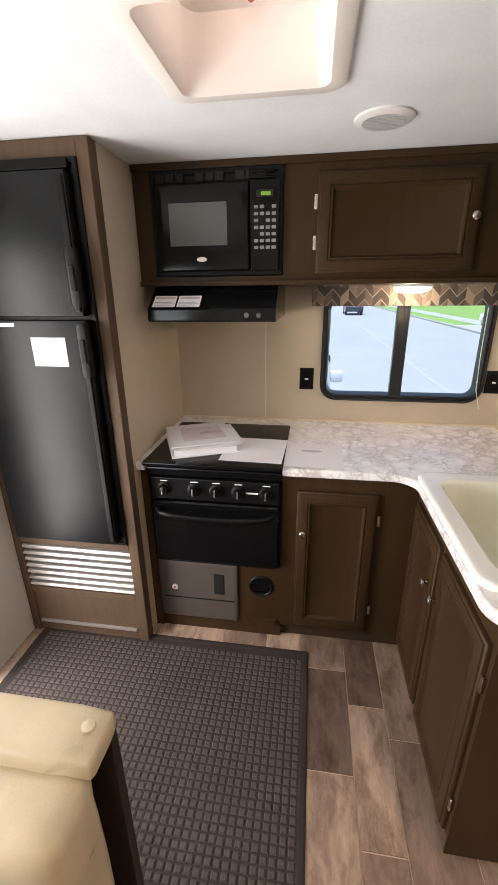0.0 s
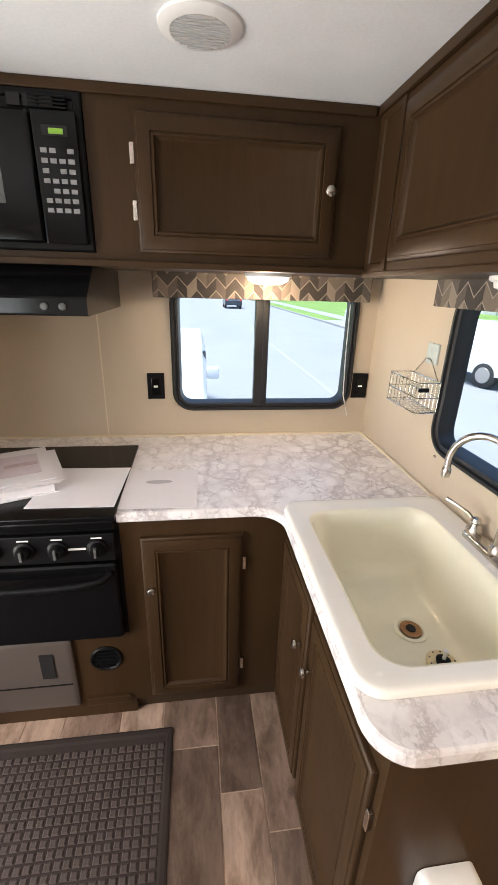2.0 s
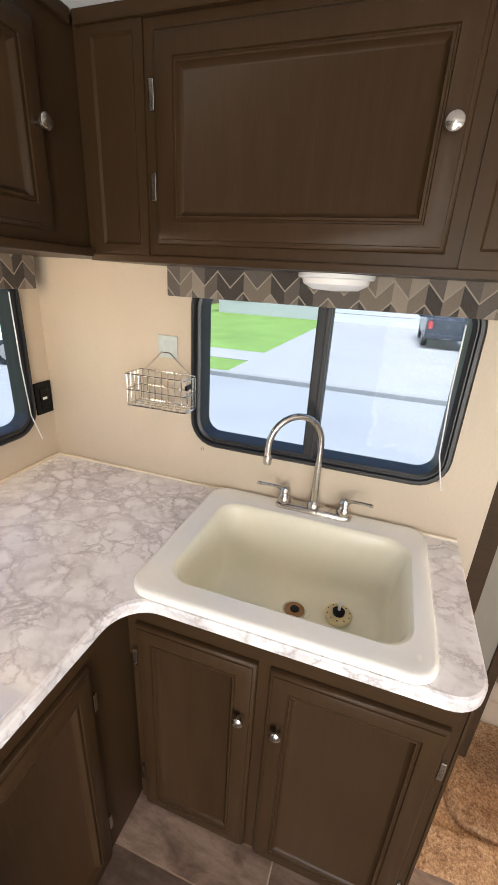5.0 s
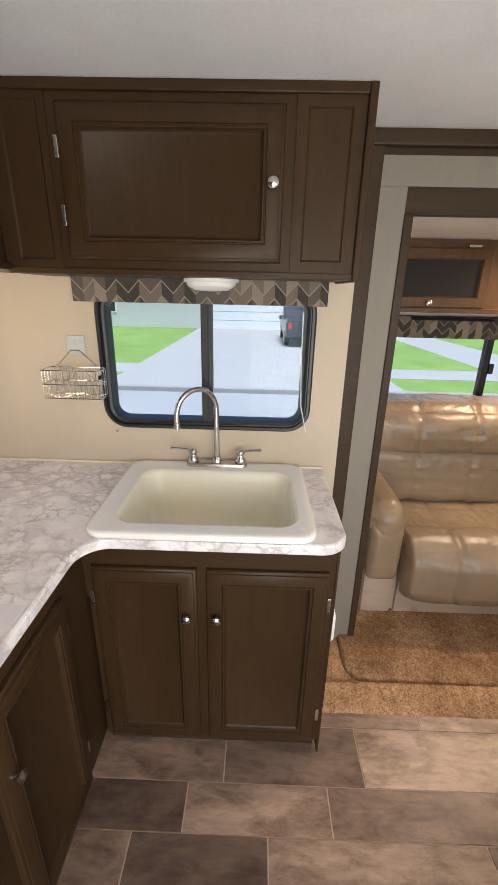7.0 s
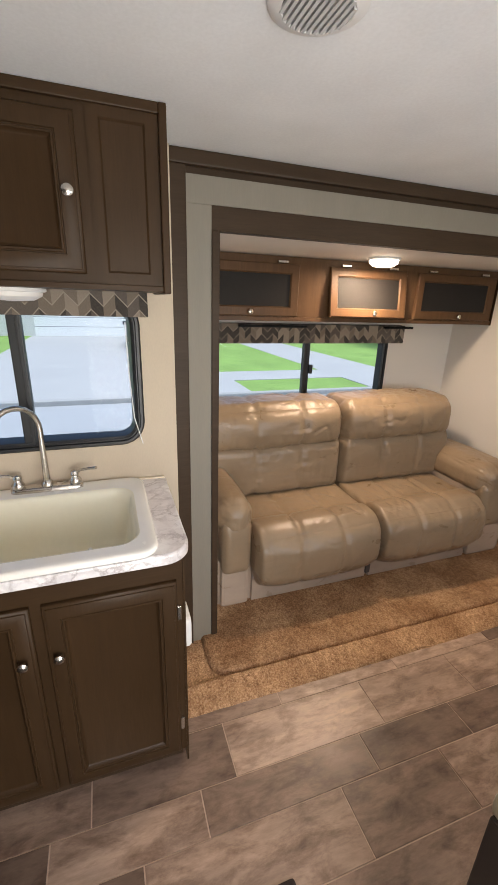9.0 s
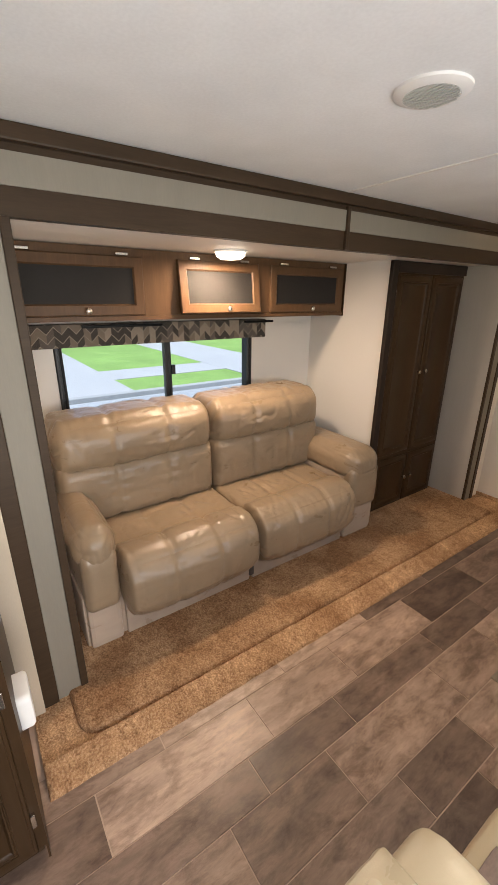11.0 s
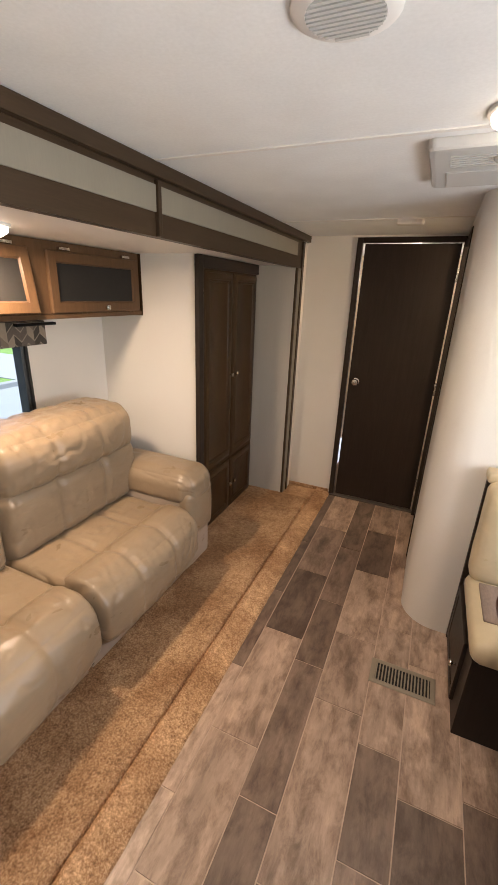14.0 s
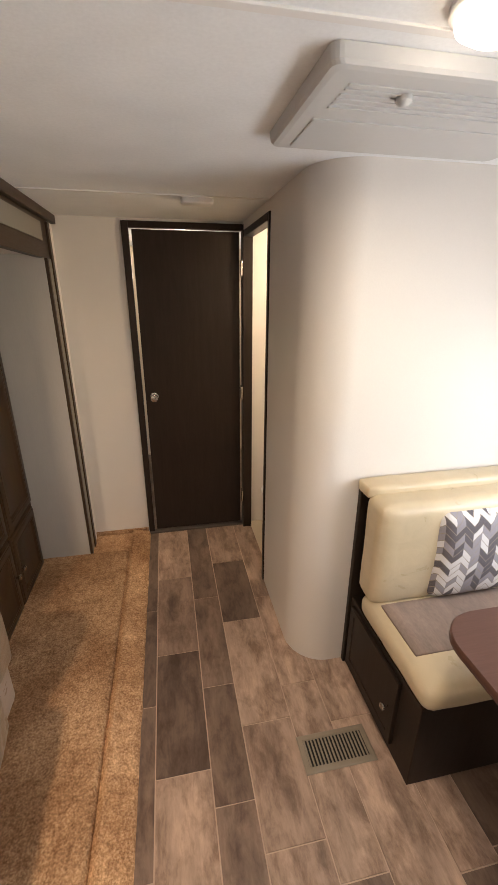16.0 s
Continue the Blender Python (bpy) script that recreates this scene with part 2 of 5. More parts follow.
def marble():
    n = Nodes("white marbled laminate")
    v = n.coords((1, 0.85, 1))
    warp = n.add("ShaderNodeTexNoise", Scale=8.0, Detail=8, Roughness=0.68)
    n.link(v, warp.inputs["Vector"])
    add = n.t.nodes.new("ShaderNodeVectorMath")
    add.operation = "MULTIPLY_ADD"
    add.inputs[1].default_value = (0.13, 0.13, 0.13)
    n.link(warp.outputs["Color"], add.inputs[0])
    n.link(v, add.inputs[2])

    def cells(scale):
        w = n.t.nodes.new("ShaderNodeTexVoronoi")
        w.feature = "DISTANCE_TO_EDGE"
        w.inputs["Scale"].default_value = scale
        n.link(add.outputs[0], w.inputs["Vector"])
        return w.outputs["Distance"]
    cloud, patch, break_up = n.noise(v, 6.0, 5, 0.6, 0.4), n.noise(v, 3.5, 3), n.noise(v, 13, 3)
    c = n.ramp(cloud, [(0.3, (0.76, 0.715, 0.71)), (0.56, (0.90, 0.875, 0.87))])
    # wide soft grey veins, then thin dark ones that fade in and out
    soft = n.ramp(cells(15), [(0.0, (0.8, 0.8, 0.8)), (0.2, (0, 0, 0))])
    thin = n.ramp(cells(21), [(0.0, (0.7, 0.7, 0.7)), (0.09, (0, 0, 0))])
    strong = n.ramp(cells(8), [(0.0, (0.7, 0.7, 0.7)), (0.06, (0, 0, 0))])
    fade = n.ramp(break_up, [(0.4, (0, 0, 0)), (0.62, (1, 1, 1))])
    fade2 = n.ramp(patch, [(0.38, (0.15, 0.15, 0.15)), (0.62, (1, 1, 1))])
    c = n.mix(n.mix(1.0, soft, fade2, "MULTIPLY"), c, (0.60, 0.555, 0.555))
    c = n.mix(n.mix(1.0, thin, fade, "MULTIPLY"), c, (0.40, 0.35, 0.345))
    c = n.mix(n.mix(1.0, strong, fade2, "MULTIPLY"), c, (0.43, 0.38, 0.375))
    n.link(c, n.b.inputs["Base Color"])
    n.b.inputs["Roughness"].default_value = 0.32
    return n.m


M_MARBLE = marble()


def chevron(name, axis, wide, high, stops):
    """Leaf-shaped slanted bands in columns that lean by turns to either side."""
    n = Nodes(name)
    s = n.add("ShaderNodeSeparateXYZ")
    n.link(n.add("ShaderNodeTexCoord").outputs["Object"], s.inputs[0])
    u = n.math("DIVIDE", s.outputs[axis], wide)
    col = n.math("FLOOR", u)
    fr = n.math("SUBTRACT", n.math("FRACT", u), 0.5)
    sign = n.math("SUBTRACT", n.math("MULTIPLY", n.math("PINGPONG", col, 1.0), 2.0), 1.0)
    slant = n.math("MULTIPLY", n.math("MULTIPLY", fr, sign), wide * 1.05)
    t = n.math("DIVIDE", n.math("ADD", s.outputs[2], slant), high)
    band = n.math("FLOOR", t)
    k = n.add("ShaderNodeCombineXYZ")
    n.link(col, k.inputs[0])
    n.link(band, k.inputs[1])
    wn_ = n.add("ShaderNodeTexWhiteNoise")
    n.link(k.outputs[0], wn_.inputs[0])
    c = n.ramp(wn_.outputs[0], stops, True)
    edge = n.math("LESS_THAN", n.math("FRACT", t), 0.10)
    c = n.mix(edge, c, (0.30, 0.255, 0.205))
    f = n.noise(n.coords(), 420, 2)
    c = n.mix(0.12, c, n.ramp(f, [(0.35, (0.08, 0.06, 0.05)), (0.65, (0.45, 0.4, 0.34))]))
    n.link(c, n.b.inputs["Base Color"])
    n.b.inputs["Roughness"].default_value = 0.85
    n.bump(f, 0.4, 0.001)
    return n.m


FAB = [(0.0, (0.022, 0.017, 0.014)), (0.36, (0.085, 0.07, 0.058)), (0.6, (0.16, 0.125, 0.095)), (0.84, (0.26, 0.215, 0.168))]
M_FABX = chevron("leaf chevron fabric along x", 0, 0.037, 0.048, FAB)
M_FABY = chevron("leaf chevron fabric along y", 1, 0.037, 0.048, FAB)
PIL = [(0.0, (0.10, 0.09, 0.105)), (0.4, (0.3, 0.28, 0.31)), (0.65, (0.72, 0.70, 0.70))]
M_PILLOW = chevron("grey white chevron cotton", 0, 0.034, 0.03, PIL)


def glass():
    n = Nodes("window glass")
    out = n.t.nodes["Material Output"]
    tr, gl = n.add("ShaderNodeBsdfTransparent"), n.add("ShaderNodeBsdfGlossy", Roughness=0.02)
    tr.inputs[0].default_value = (0.93, 0.96, 0.97, 1)
    mx = n.add("ShaderNodeMixShader", Fac=0.004)
    n.link(tr.outputs[0], mx.inputs[1])
    n.link(gl.outputs[0], mx.inputs[2])
    n.link(mx.outputs[0], out.inputs[0])
    return n.m


def translucent(name, colour, share=0.6):
    n = Nodes(name)
    out = n.t.nodes["Material Output"]
    a, b = n.add("ShaderNodeBsdfTranslucent"), n.add("ShaderNodeBsdfDiffuse")
    f = n.noise(n.coords(), 9, 3)
    c = n.ramp(f, [(0.3, tone(colour, 0.95)), (0.7, tone(colour, 1.05))])
    n.link(c, a.inputs[0])
    n.link(c, b.inputs[0])
    mx = n.add("ShaderNodeMixShader", Fac=1 - share)
    n.link(a.outputs[0], mx.inputs[1])
    n.link(b.outputs[0], mx.inputs[2])
    n.link(mx.outputs[0], out.inputs[0])
    return n.m


def glowing(name, colour, strength):
    n = Nodes(name)
    n.b.inputs["Base Color"].default_value = (0.85, 0.83, 0.8, 1)
    n.b.inputs["Emission Color"].default_value = (*colour, 1)
    n.b.inputs["Emission Strength"].default_value = strength
    return n.m


M_GLASS = glass()
M_LID = translucent("pinkish translucent vent lid", (0.50, 0.445, 0.425), 0.75)
M_WELL = surface("ivory vent garnish", (0.85, 0.80, 0.75), 0.4, var=0.03, bump=0.03)
M_GLOW = glowing("lit lamp diffuser", (1, 0.83, 0.66), 4.5)
M_GLOWLOW = glowing("softly lit lamp diffuser", (1, 0.78, 0.55), 2.0)
M_ASPHALT = surface("pale worn asphalt", (0.30, 0.31, 0.325), 0.85, var=0.14, scale=0.6, fine=30, bump=0.2)
M_CONCRETE = surface("concrete", (0.34, 0.34, 0.34), 0.85, var=0.1, scale=0.8, fine=20, bump=0.15)
M_KERB = surface("kerb concrete", (0.30, 0.30, 0.295), 0.85, var=0.15, scale=2, fine=20, bump=0.15)
M_GRASS = surface("lawn", (0.19, 0.30, 0.085), 0.9, var=0.3, scale=0.7, fine=14, bump=0.6, spec=0.1)
M_LEAF = surface("leaves", (0.10, 0.16, 0.05), 0.7, var=0.35, scale=3, bump=0.2)
M_BARK = surface("bark", (0.2, 0.16, 0.13), 0.9, var=0.3, stretch=(4, 4, 0.6), bump=0.5)
M_RED = surface("faded red paint", (0.62, 0.16, 0.13), 0.5, var=0.15, bump=0.1)
M_SIDING = surface("pale grey siding", (0.60, 0.58, 0.57), 0.7, var=0.06, bump=0.1)
M_BRICK = surface("reddish brick", (0.36, 0.22, 0.17), 0.8, var=0.2, scale=3, bump=0.2)
M_ROOF = surface("dark shingles", (0.09, 0.085, 0.085), 0.85, var=0.25, scale=4, bump=0.3)
M_CARWHITE = surface("white car paint", (0.75, 0.76, 0.77), 0.22, var=0.02, bump=0)
M_CARGREY = surface("grey car paint", (0.06, 0.07, 0.09), 0.25, 0.3, var=0.05, bump=0)
M_CARGLASS = surface("dark car glass", (0.03, 0.035, 0.04), 0.1, bump=0)
M_TYRE = surface("tyre rubber", (0.03, 0.03, 0.03), 0.7, bump=0.1)
M_TAIL = surface("red tail lamp", (0.6, 0.05, 0.05), 0.25, bump=0)
M_FENCE = surface("brown fence", (0.32, 0.22, 0.15), 0.8, var=0.15, bump=0.1)


# ---- building helpers ----
def thing(name, at, label, category, group="", kind=""):
    ob = new(name)
    ob.empty_display_size = 0.05
    ob.location = at
    return tagged(ob, label, category, group, kind)


def part(name, bm, material, parent=None, label="", smooth=False, kind=""):
    bmesh.ops.recalc_face_normals(bm, faces=bm.faces[:])
    me = bpy.data.meshes.new(name)
    bm.to_mesh(me)
    bm.free()
    me.materials.append(material)
    if smooth:
        for p in me.polygons:
            p.use_smooth = True
        if smooth != "all":
            me.set_sharp_from_angle(angle=radians(40))
    ob = new(name, me)
    if parent is not None:
        ob.parent = parent
        if parent.type == "EMPTY":
            ob.matrix_parent_inverse = Matrix.Translation(-parent.location)
    return tagged(ob, label, "", "", kind)


def solo(name, bm, material, label, category, group="", kind="", smooth=False):
    return tagged(part(name, bm, material, None, "", smooth), label, category, group, kind)


def box(x0, x1, y0, y1, z0, z1, bevel=0.0, bm=None):
    own = bmesh.new()
    bmesh.ops.create_cube(own, size=1)
    for v in own.verts:
        v.co = Vector(((x0 + x1) / 2 + v.co.x * (x1 - x0), (y0 + y1) / 2 + v.co.y * (y1 - y0), (z0 + z1) / 2 + v.co.z * (z1 - z0)))
    if bevel:
        bmesh.ops.bevel(own, geom=own.edges[:], offset=bevel, segments=2, profile=0.6, affect="EDGES")
    return merge(bm, own)


def merge(bm, own):
    if bm is None:
        return own
    me = bpy.data.meshes.new("tmp")
    own.to_mesh(me)
    own.free()
    bm.from_mesh(me)
    bpy.data.meshes.remove(me)
    return bm


def rr(x0, x1, y0, y1, r, n=6):
    """A rounded rectangle as points."""
    pts = []
    for cx, cy, a in ((x1 - r, y1 - r, 0), (x0 + r, y1 - r, 90), (x0 + r, y0 + r, 180), (x1 - r, y0 + r, 270)):
        for i in range(n + 1):
            t = radians(a + 90 * i / n)
            pts.append((cx + r * math.cos(t), cy + r * math.sin(t)))
    return pts


def loft(loops, bm=None, first=True, last=True, ring=False):
    """Loops of as many points each, joined in order."""
    bm = bm or bmesh.new()
    vs = [[bm.verts.new(p) for p in lp] for lp in loops]
    n = len(vs[0])
    pairs = list(zip(vs, vs[1:])) + ([(vs[-1], vs[0])] if ring else [])
    for a, b in pairs:
        for i in range(n):
            bm.faces.new((a[i], a[(i + 1) % n], b[(i + 1) % n], b[i]))
    if first and not ring:
        bm.faces.new(vs[0])
    if last and not ring:
        bm.faces.new(vs[-1])
    return bm


def lathe(profile, at=(0, 0, 0), axis=(0, 0, 1), n=20, bm=None):
    q = Vector(axis).normalized().to_track_quat("Z", "Y")
    loops = [[Vector(at) + q @ Vector((r * math.cos(2 * math.pi * i / n), r * math.sin(2 * math.pi * i / n), z)) for i in range(n)] for r, z in profile]
    return loft(loops, bm)


def tube(points, r, n=8, bm=None, closed=False):
    pts = [Vector(p) for p in points]
    loops = []
    side = None
    for i, p in enumerate(pts):
        if closed:
            d = pts[(i + 1) % len(pts)] - pts[i - 1]
        else:
            d = pts[min(i + 1, len(pts) - 1)] - pts[max(i - 1, 0)]
        d.normalize()
        if side is None:
            side = d.orthogonal().normalized()
        side = (side - d * side.dot(d)).normalized()
        up = d.cross(side)
        k = r[i] if isinstance(r, (list, tuple)) else r
        loops.append([p + (side * math.cos(2 * math.pi * j / n) + up * math.sin(2 * math.pi * j / n)) * k for j in range(n)])
    return loft(loops, bm, ring=closed)


def frame_at(origin, u, v, w):
    m = Matrix.Identity(4)
    for i, a in enumerate((u, v, w)):
        m.col[i][:3] = a
    m.translation = origin
    return m


FACE_BACKWALL = ((1, 0, 0), (0, 0, 1), (0, -1, 0))   # faces -y
FACE_RIGHT = ((0, -1, 0), (0, 0, 1), (-1, 0, 0))     # faces -x
FACE_FRONT = ((-1, 0, 0), (0, 0, 1), (0, 1, 0))      # faces +y


def stepped(origin, face, w, h, profile, r=0.0, bm=None):
    """A panel of w by h with nested rims; profile: (inset, height) from the outer back edge to the middle."""
    m = frame_at(origin, *face)
    loops = []
    for inset, z in profile:
        if r:
            pts = rr(inset, w - inset, inset, h - inset, max(0.001, r - inset), 5)
        else:
            pts = [(inset, inset), (w - inset, inset), (w - inset, h - inset), (inset, h - inset)]
        loops.append([m @ Vector((x, y, z)) for x, y in pts])
    return loft(loops, bm)


DOORP = [(0, 0), (0, 0.009), (0.003, 0.013), (0.009, 0.0145), (0.010, 0.0175), (0.014, 0.0195), (0.043, 0.0195), (0.0445, 0.0155), (0.047, 0.0155), (0.049, 0.0185), (0.053, 0.0185), (0.055, 0.0135), (0.060, 0.0095), (0.063, 0.007)]


def knob(parent, at, normal, name="knob"):
    p = [(0.0055, 0), (0.0055, 0.012), (0.011, 0.015), (0.0145, 0.019), (0.014, 0.024), (0.009, 0.0275), (0.001, 0.0285)]
    return part(name, lathe(p, at, normal, 16), M_CHROME, parent, "brushed nickel knob", True)


def cabinet_door(parent, origin, face, w, h, knob_at, material=None, hinge_side=None, knobbed=True):
    """Door with a frame and a sunken panel; knob_at: (u, v) in the door."""
    m = frame_at(origin, *face)
    d = part("door", stepped(origin, face, w, h, DOORP), material or M_WOODV, parent, "", True)
    if knobbed:
        knob(d, m @ Vector((*knob_at, 0.018)), face[2])
    if hinge_side is not None:
        for v in (0.08 if h < 0.4 else 0.1, h - (0.12 if h < 0.4 else 0.14)):
            u = -0.012 if hinge_side == 0 else w
            a, b = m @ Vector((u, v, 0.001)), m @ Vector((u + 0.012, v + 0.05, 0.012))
            lo, hi = [min(p, q) for p, q in zip(a, b)], [max(p, q) for p, q in zip(a, b)]
            part("hinge", box(lo[0], hi[0], lo[1], hi[1], lo[2], hi[2], 0.002), M_CHROME, d)
    return d


def cushion(x0, x1, y0, y1, z0, z1, r, puff=(0, 0, 0), n=14, wrinkle=0.004, freq=6.0, seed=0, seams=(), bm=None, folds=0.6, pucker=0.0, droop=0.0, end=None):
    """A soft rounded block; seams: (axis, position, depth) of stitched grooves."""
    own = bmesh.new()
    bmesh.ops.create_cube(own, size=2)
    bmesh.ops.subdivide_edges(own, edges=own.edges[:], cuts=n, use_grid_fill=True)
    c = Vector(((x0 + x1) / 2, (y0 + y1) / 2, (z0 + z1) / 2))
    hs = Vector(((x1 - x0) / 2, (y1 - y0) / 2, (z1 - z0) / 2))
    r = min(r, *hs)
    rv = Vector((r, end or r, r))
    for v in own.verts:
        q = v.co.copy()
        p = Vector([math.sin(q[i] * math.pi / 2) * 0.35 * hs[i] + q[i] * 0.65 * hs[i] for i in range(3)])
        core = Vector([max(-(hs[i] - rv[i]), min(hs[i] - rv[i], p[i])) for i in range(3)])
        d = p - core
        if d.length > 1e-6:
            nrm = Vector([d[i] / rv[i] for i in range(3)]).normalized()
            p = core + Vector([nrm[i] * rv[i] for i in range(3)])
        else:
            nrm = Vector((0, 0, 1))
        bul = Vector([(1 if q[i] > 0 else -1) * puff[i] * (abs(q[i]) > 0.5) * (1 - q[(i + 1) % 3] ** 2) * (1 - q[(i + 2) % 3] ** 2) for i in range(3)])
        p = p + bul
        w = c + p
        k = noise.noise(Vector((w.x * freq * 0.8 + seed * 7.3, w.y * freq, w.z * freq * 1.5)))
        k += 0.6 * noise.noise(Vector((w.x * freq * 2.2, w.y * freq * 3.1 + seed, w.z * freq * 1.6)))
        fold = abs(noise.noise(Vector((w.x * 5 + seed, w.y * 16 + seed * 3.1 + 2.5 * w.z, w.z * 5))))
        k = 0.3 * k - folds * max(0, 0.12 - fold) / 0.12
        p = p + nrm * (k * wrinkle)
        w = c + p
        for ax, pos, depth in seams:
            g = math.exp(-(((w[ax] - pos) / 0.016) ** 2))
            p = p - nrm * depth * g
            if pucker:
                # short folds run away from the stitching and die out
                d = abs(w[ax] - pos)
                along = noise.noise(Vector((w.x * 15 + seed * 2.3, d * 5, w.z * 15 + pos * 9))) + 0.5 * noise.noise(Vector((w.x * 34, d * 7 + seed, w.z * 34)))
                p = p + nrm * pucker * along * math.exp(-d / 0.06) * min(1, d / 0.012)
        if droop and p.z < 0:
            p.z += droop * q.y ** 4 * min(1, -p.z / hs.z * 1.5)
        v.co = c + p
    return merge(bm, own)


# ---- structure ----
XL, XR, YR, YF, ZC = -1.05, 1.18, 2.40, -2.40, 2.0


def wall_with_hole(axis, pos0, pos1, a0, a1, z0, z1, holes):
    """A wall across axis, cut by holes (a0, a1, z0, z1)."""
    bm = bmesh.new()

    def block(s0, s1, b0, b1):
        if s1 - s0 < 1e-5 or b1 - b0 < 1e-5:
            return
        if axis == 0:
            box(pos0, pos1, s0, s1, b0, b1, 0, bm)
        else:
            box(s0, s1, pos0, pos1, b0, b1, 0, bm)
    at = a0
    for h0, h1, hz0, hz1 in sorted(holes):
        block(at, h0, z0, z1)
        block(h0, h1, z0, hz0)
        block(h0, h1, hz1, z1)
        at = h1
    block(at, a1, z0, z1)
    return bm


def structure(name, bm, material, label, smooth=False):
    return solo(name, bm, material, label, "structure", "", "structure", smooth)


WA = (0.296, 1.097, 1.008, 1.545)     # rear window: x0 x1 z0 z1
WB = (1.072, 1.839, 1.037, 1.545)     # sink window: y0 y1 z0 z1
WC = (-0.741, 0.56, 0.86, 1.345)      # sofa window: y0 y1 z0 z1
structure("wall_rear", wall_with_hole(1, YR, YR + 0.05, XL - 0.05, XR + 0.05, -0.02, ZC + 0.05, [(WA[0] + 0.02, WA[1] - 0.02, WA[2] + 0.02, WA[3] - 0.02)]), M_WALL, "beige papered kitchen wall round the rear window")
structure("wall_joint", box(0.007, 0.012, YR - 0.0025, YR + 0.001, 0.9, 1.44), M_CARD, "pale thin joint strip on the kitchen wall")
structure("wall_sink", wall_with_hole(0, XR, XR + 0.05, 0.955, YR, -0.02, ZC + 0.05, [(WB[0] + 0.02, WB[1] - 0.02, WB[2] + 0.02, WB[3] - 0.02)]), M_WALL, "beige papered wall behind the sink")
structure("wall_fridge_side", box(-0.492, -0.46, 1.665, YR, -0.02, ZC), M_WALL, "beige papered partition beside the refrigerator")
structure("wall_entrance", wall_with_hole(0, XL - 0.05, XL, YF, YR, -0.02, ZC + 0.05, [(-0.8, 0.3, 0.92, 1.45), (0.73, 1.34, 0.02, 1.85)]), M_WHITEWALL, "pale cream side wall with doorway and window opening")
structure("wall_front", wall_with_hole(1, YF - 0.04, YF, -1.1, 1.35, -0.02, ZC + 0.05, [(0.16, 0.82, -0.03, 1.955)]), M_WHITEWALL, "pale cream wall round the bedroom door")
structure("floor", box(XL - 0.05, 0.9, YF - 1.6, YR, -0.05, -0.003), M_GROUT, "pink-brown grout bed between vinyl planks")
structure("ceiling", wall_with_hole(1, 0, 1, 0, 1, 0, 1, []), M_CEIL, "mottled white ceiling panels")
ceil = bpy.data.objects["ceiling"]
bm = bmesh.new()
VX0, VX1, VY0, VY1 = -0.085, 0.265, 1.09, 1.435
for b in ((XL - 0.05, VX0, YF - 1.6, YR), (VX1, 1.26, YF - 1.6, YR), (VX0, VX1, YF - 1.6, VY0), (VX0, VX1, VY1, YR)):
    box(*b, ZC, ZC + 0.05, 0, bm)
bm.to_mesh(ceil.data)
bm.free()
for k, y in enumerate((-0.535, -1.775)):
    structure("ceiling_seam", box(0.12 if k else XL, 1.2, y - 0.009, y + 0.009, ZC - 0.004, ZC + 0.001, 0.0015), M_WHITE, "white strip over the ceiling joint")

# bathroom corner wall, rounded
def arc(cx, cy, r, a0, a1, n=14):
    return [(cx + r * math.cos(radians(a0 + (a1 - a0) * i / n)), cy + r * math.sin(radians(a0 + (a1 - a0) * i / n))) for i in range(n + 1)]


RW = 0.17
outer = [(XL, -1.13)] + list(reversed(arc(0.165 - RW, -1.13 - RW, RW, 0, 90))) + [(0.165, -1.74)]
inner = [(XL, -1.17)] + list(reversed(arc(0.165 - RW, -1.13 - RW, RW - 0.04, 0, 90))) + [(0.125, -1.74)]
ring2 = outer + inner[::-1]
structure("wall_bathroom", loft([[(x, y, z) for x, y in ring2] for z in (-0.02, ZC)]), M_WHITEWALL, "pale cream rounded bathroom wall", True)
structure("wall_bathroom_header", box(0.125, 0.165, -2.40, -1.74, 1.93, ZC), M_WHITEWALL, "pale strip over the bathroom doorway")
structure("wall_bathroom_back", box(-0.62, -0.58, -2.40, -1.17, -0.02, ZC), M_CARD, "beige bathroom wall")
structure("floor_bathroom", box(-0.6, 0.12, -2.40, -1.32, -0.002, 0.0015), M_CARD, "beige bathroom floor")
structure("wall_bedroom", box(-1.1, 1.35, -4.0, -3.95, -0.02, ZC), M_CARD, "beige bedroom wall behind the door")
structure("wall_bedroom_side", box(1.3, 1.35, -3.95, -2.44, -0.02, ZC), M_CARD, "beige bedroom side wall")
structure("wall_bedroom_near", box(-1.1, -1.05, -3.95, -2.44, -0.02, ZC), M_CARD, "beige bedroom side wall")
bf = thing("bathroom_door_frame", (0.165, -2.05, 0), "dark brown frame of the bathroom doorway", "door frame", kind="structure")
part("jamb", box(0.118, 0.178, -2.40, -2.335, 0, 1.95, 0.003), M_DARKDOOR, bf)
part("jamb", box(0.118, 0.172, -1.765, -1.735, 0, 1.95, 0.003), M_DARKDOOR, bf)
part("head", box(0.118, 0.172, -2.335, -1.765, 1.915, 1.95, 0.003), M_DARKDOOR, bf)
for z in (0.25, 1.0, 1.75):
    part("hinge", box(0.178, 0.19, -2.352, -2.338, z - 0.04, z + 0.04, 0.002), M_CHROME, bf)

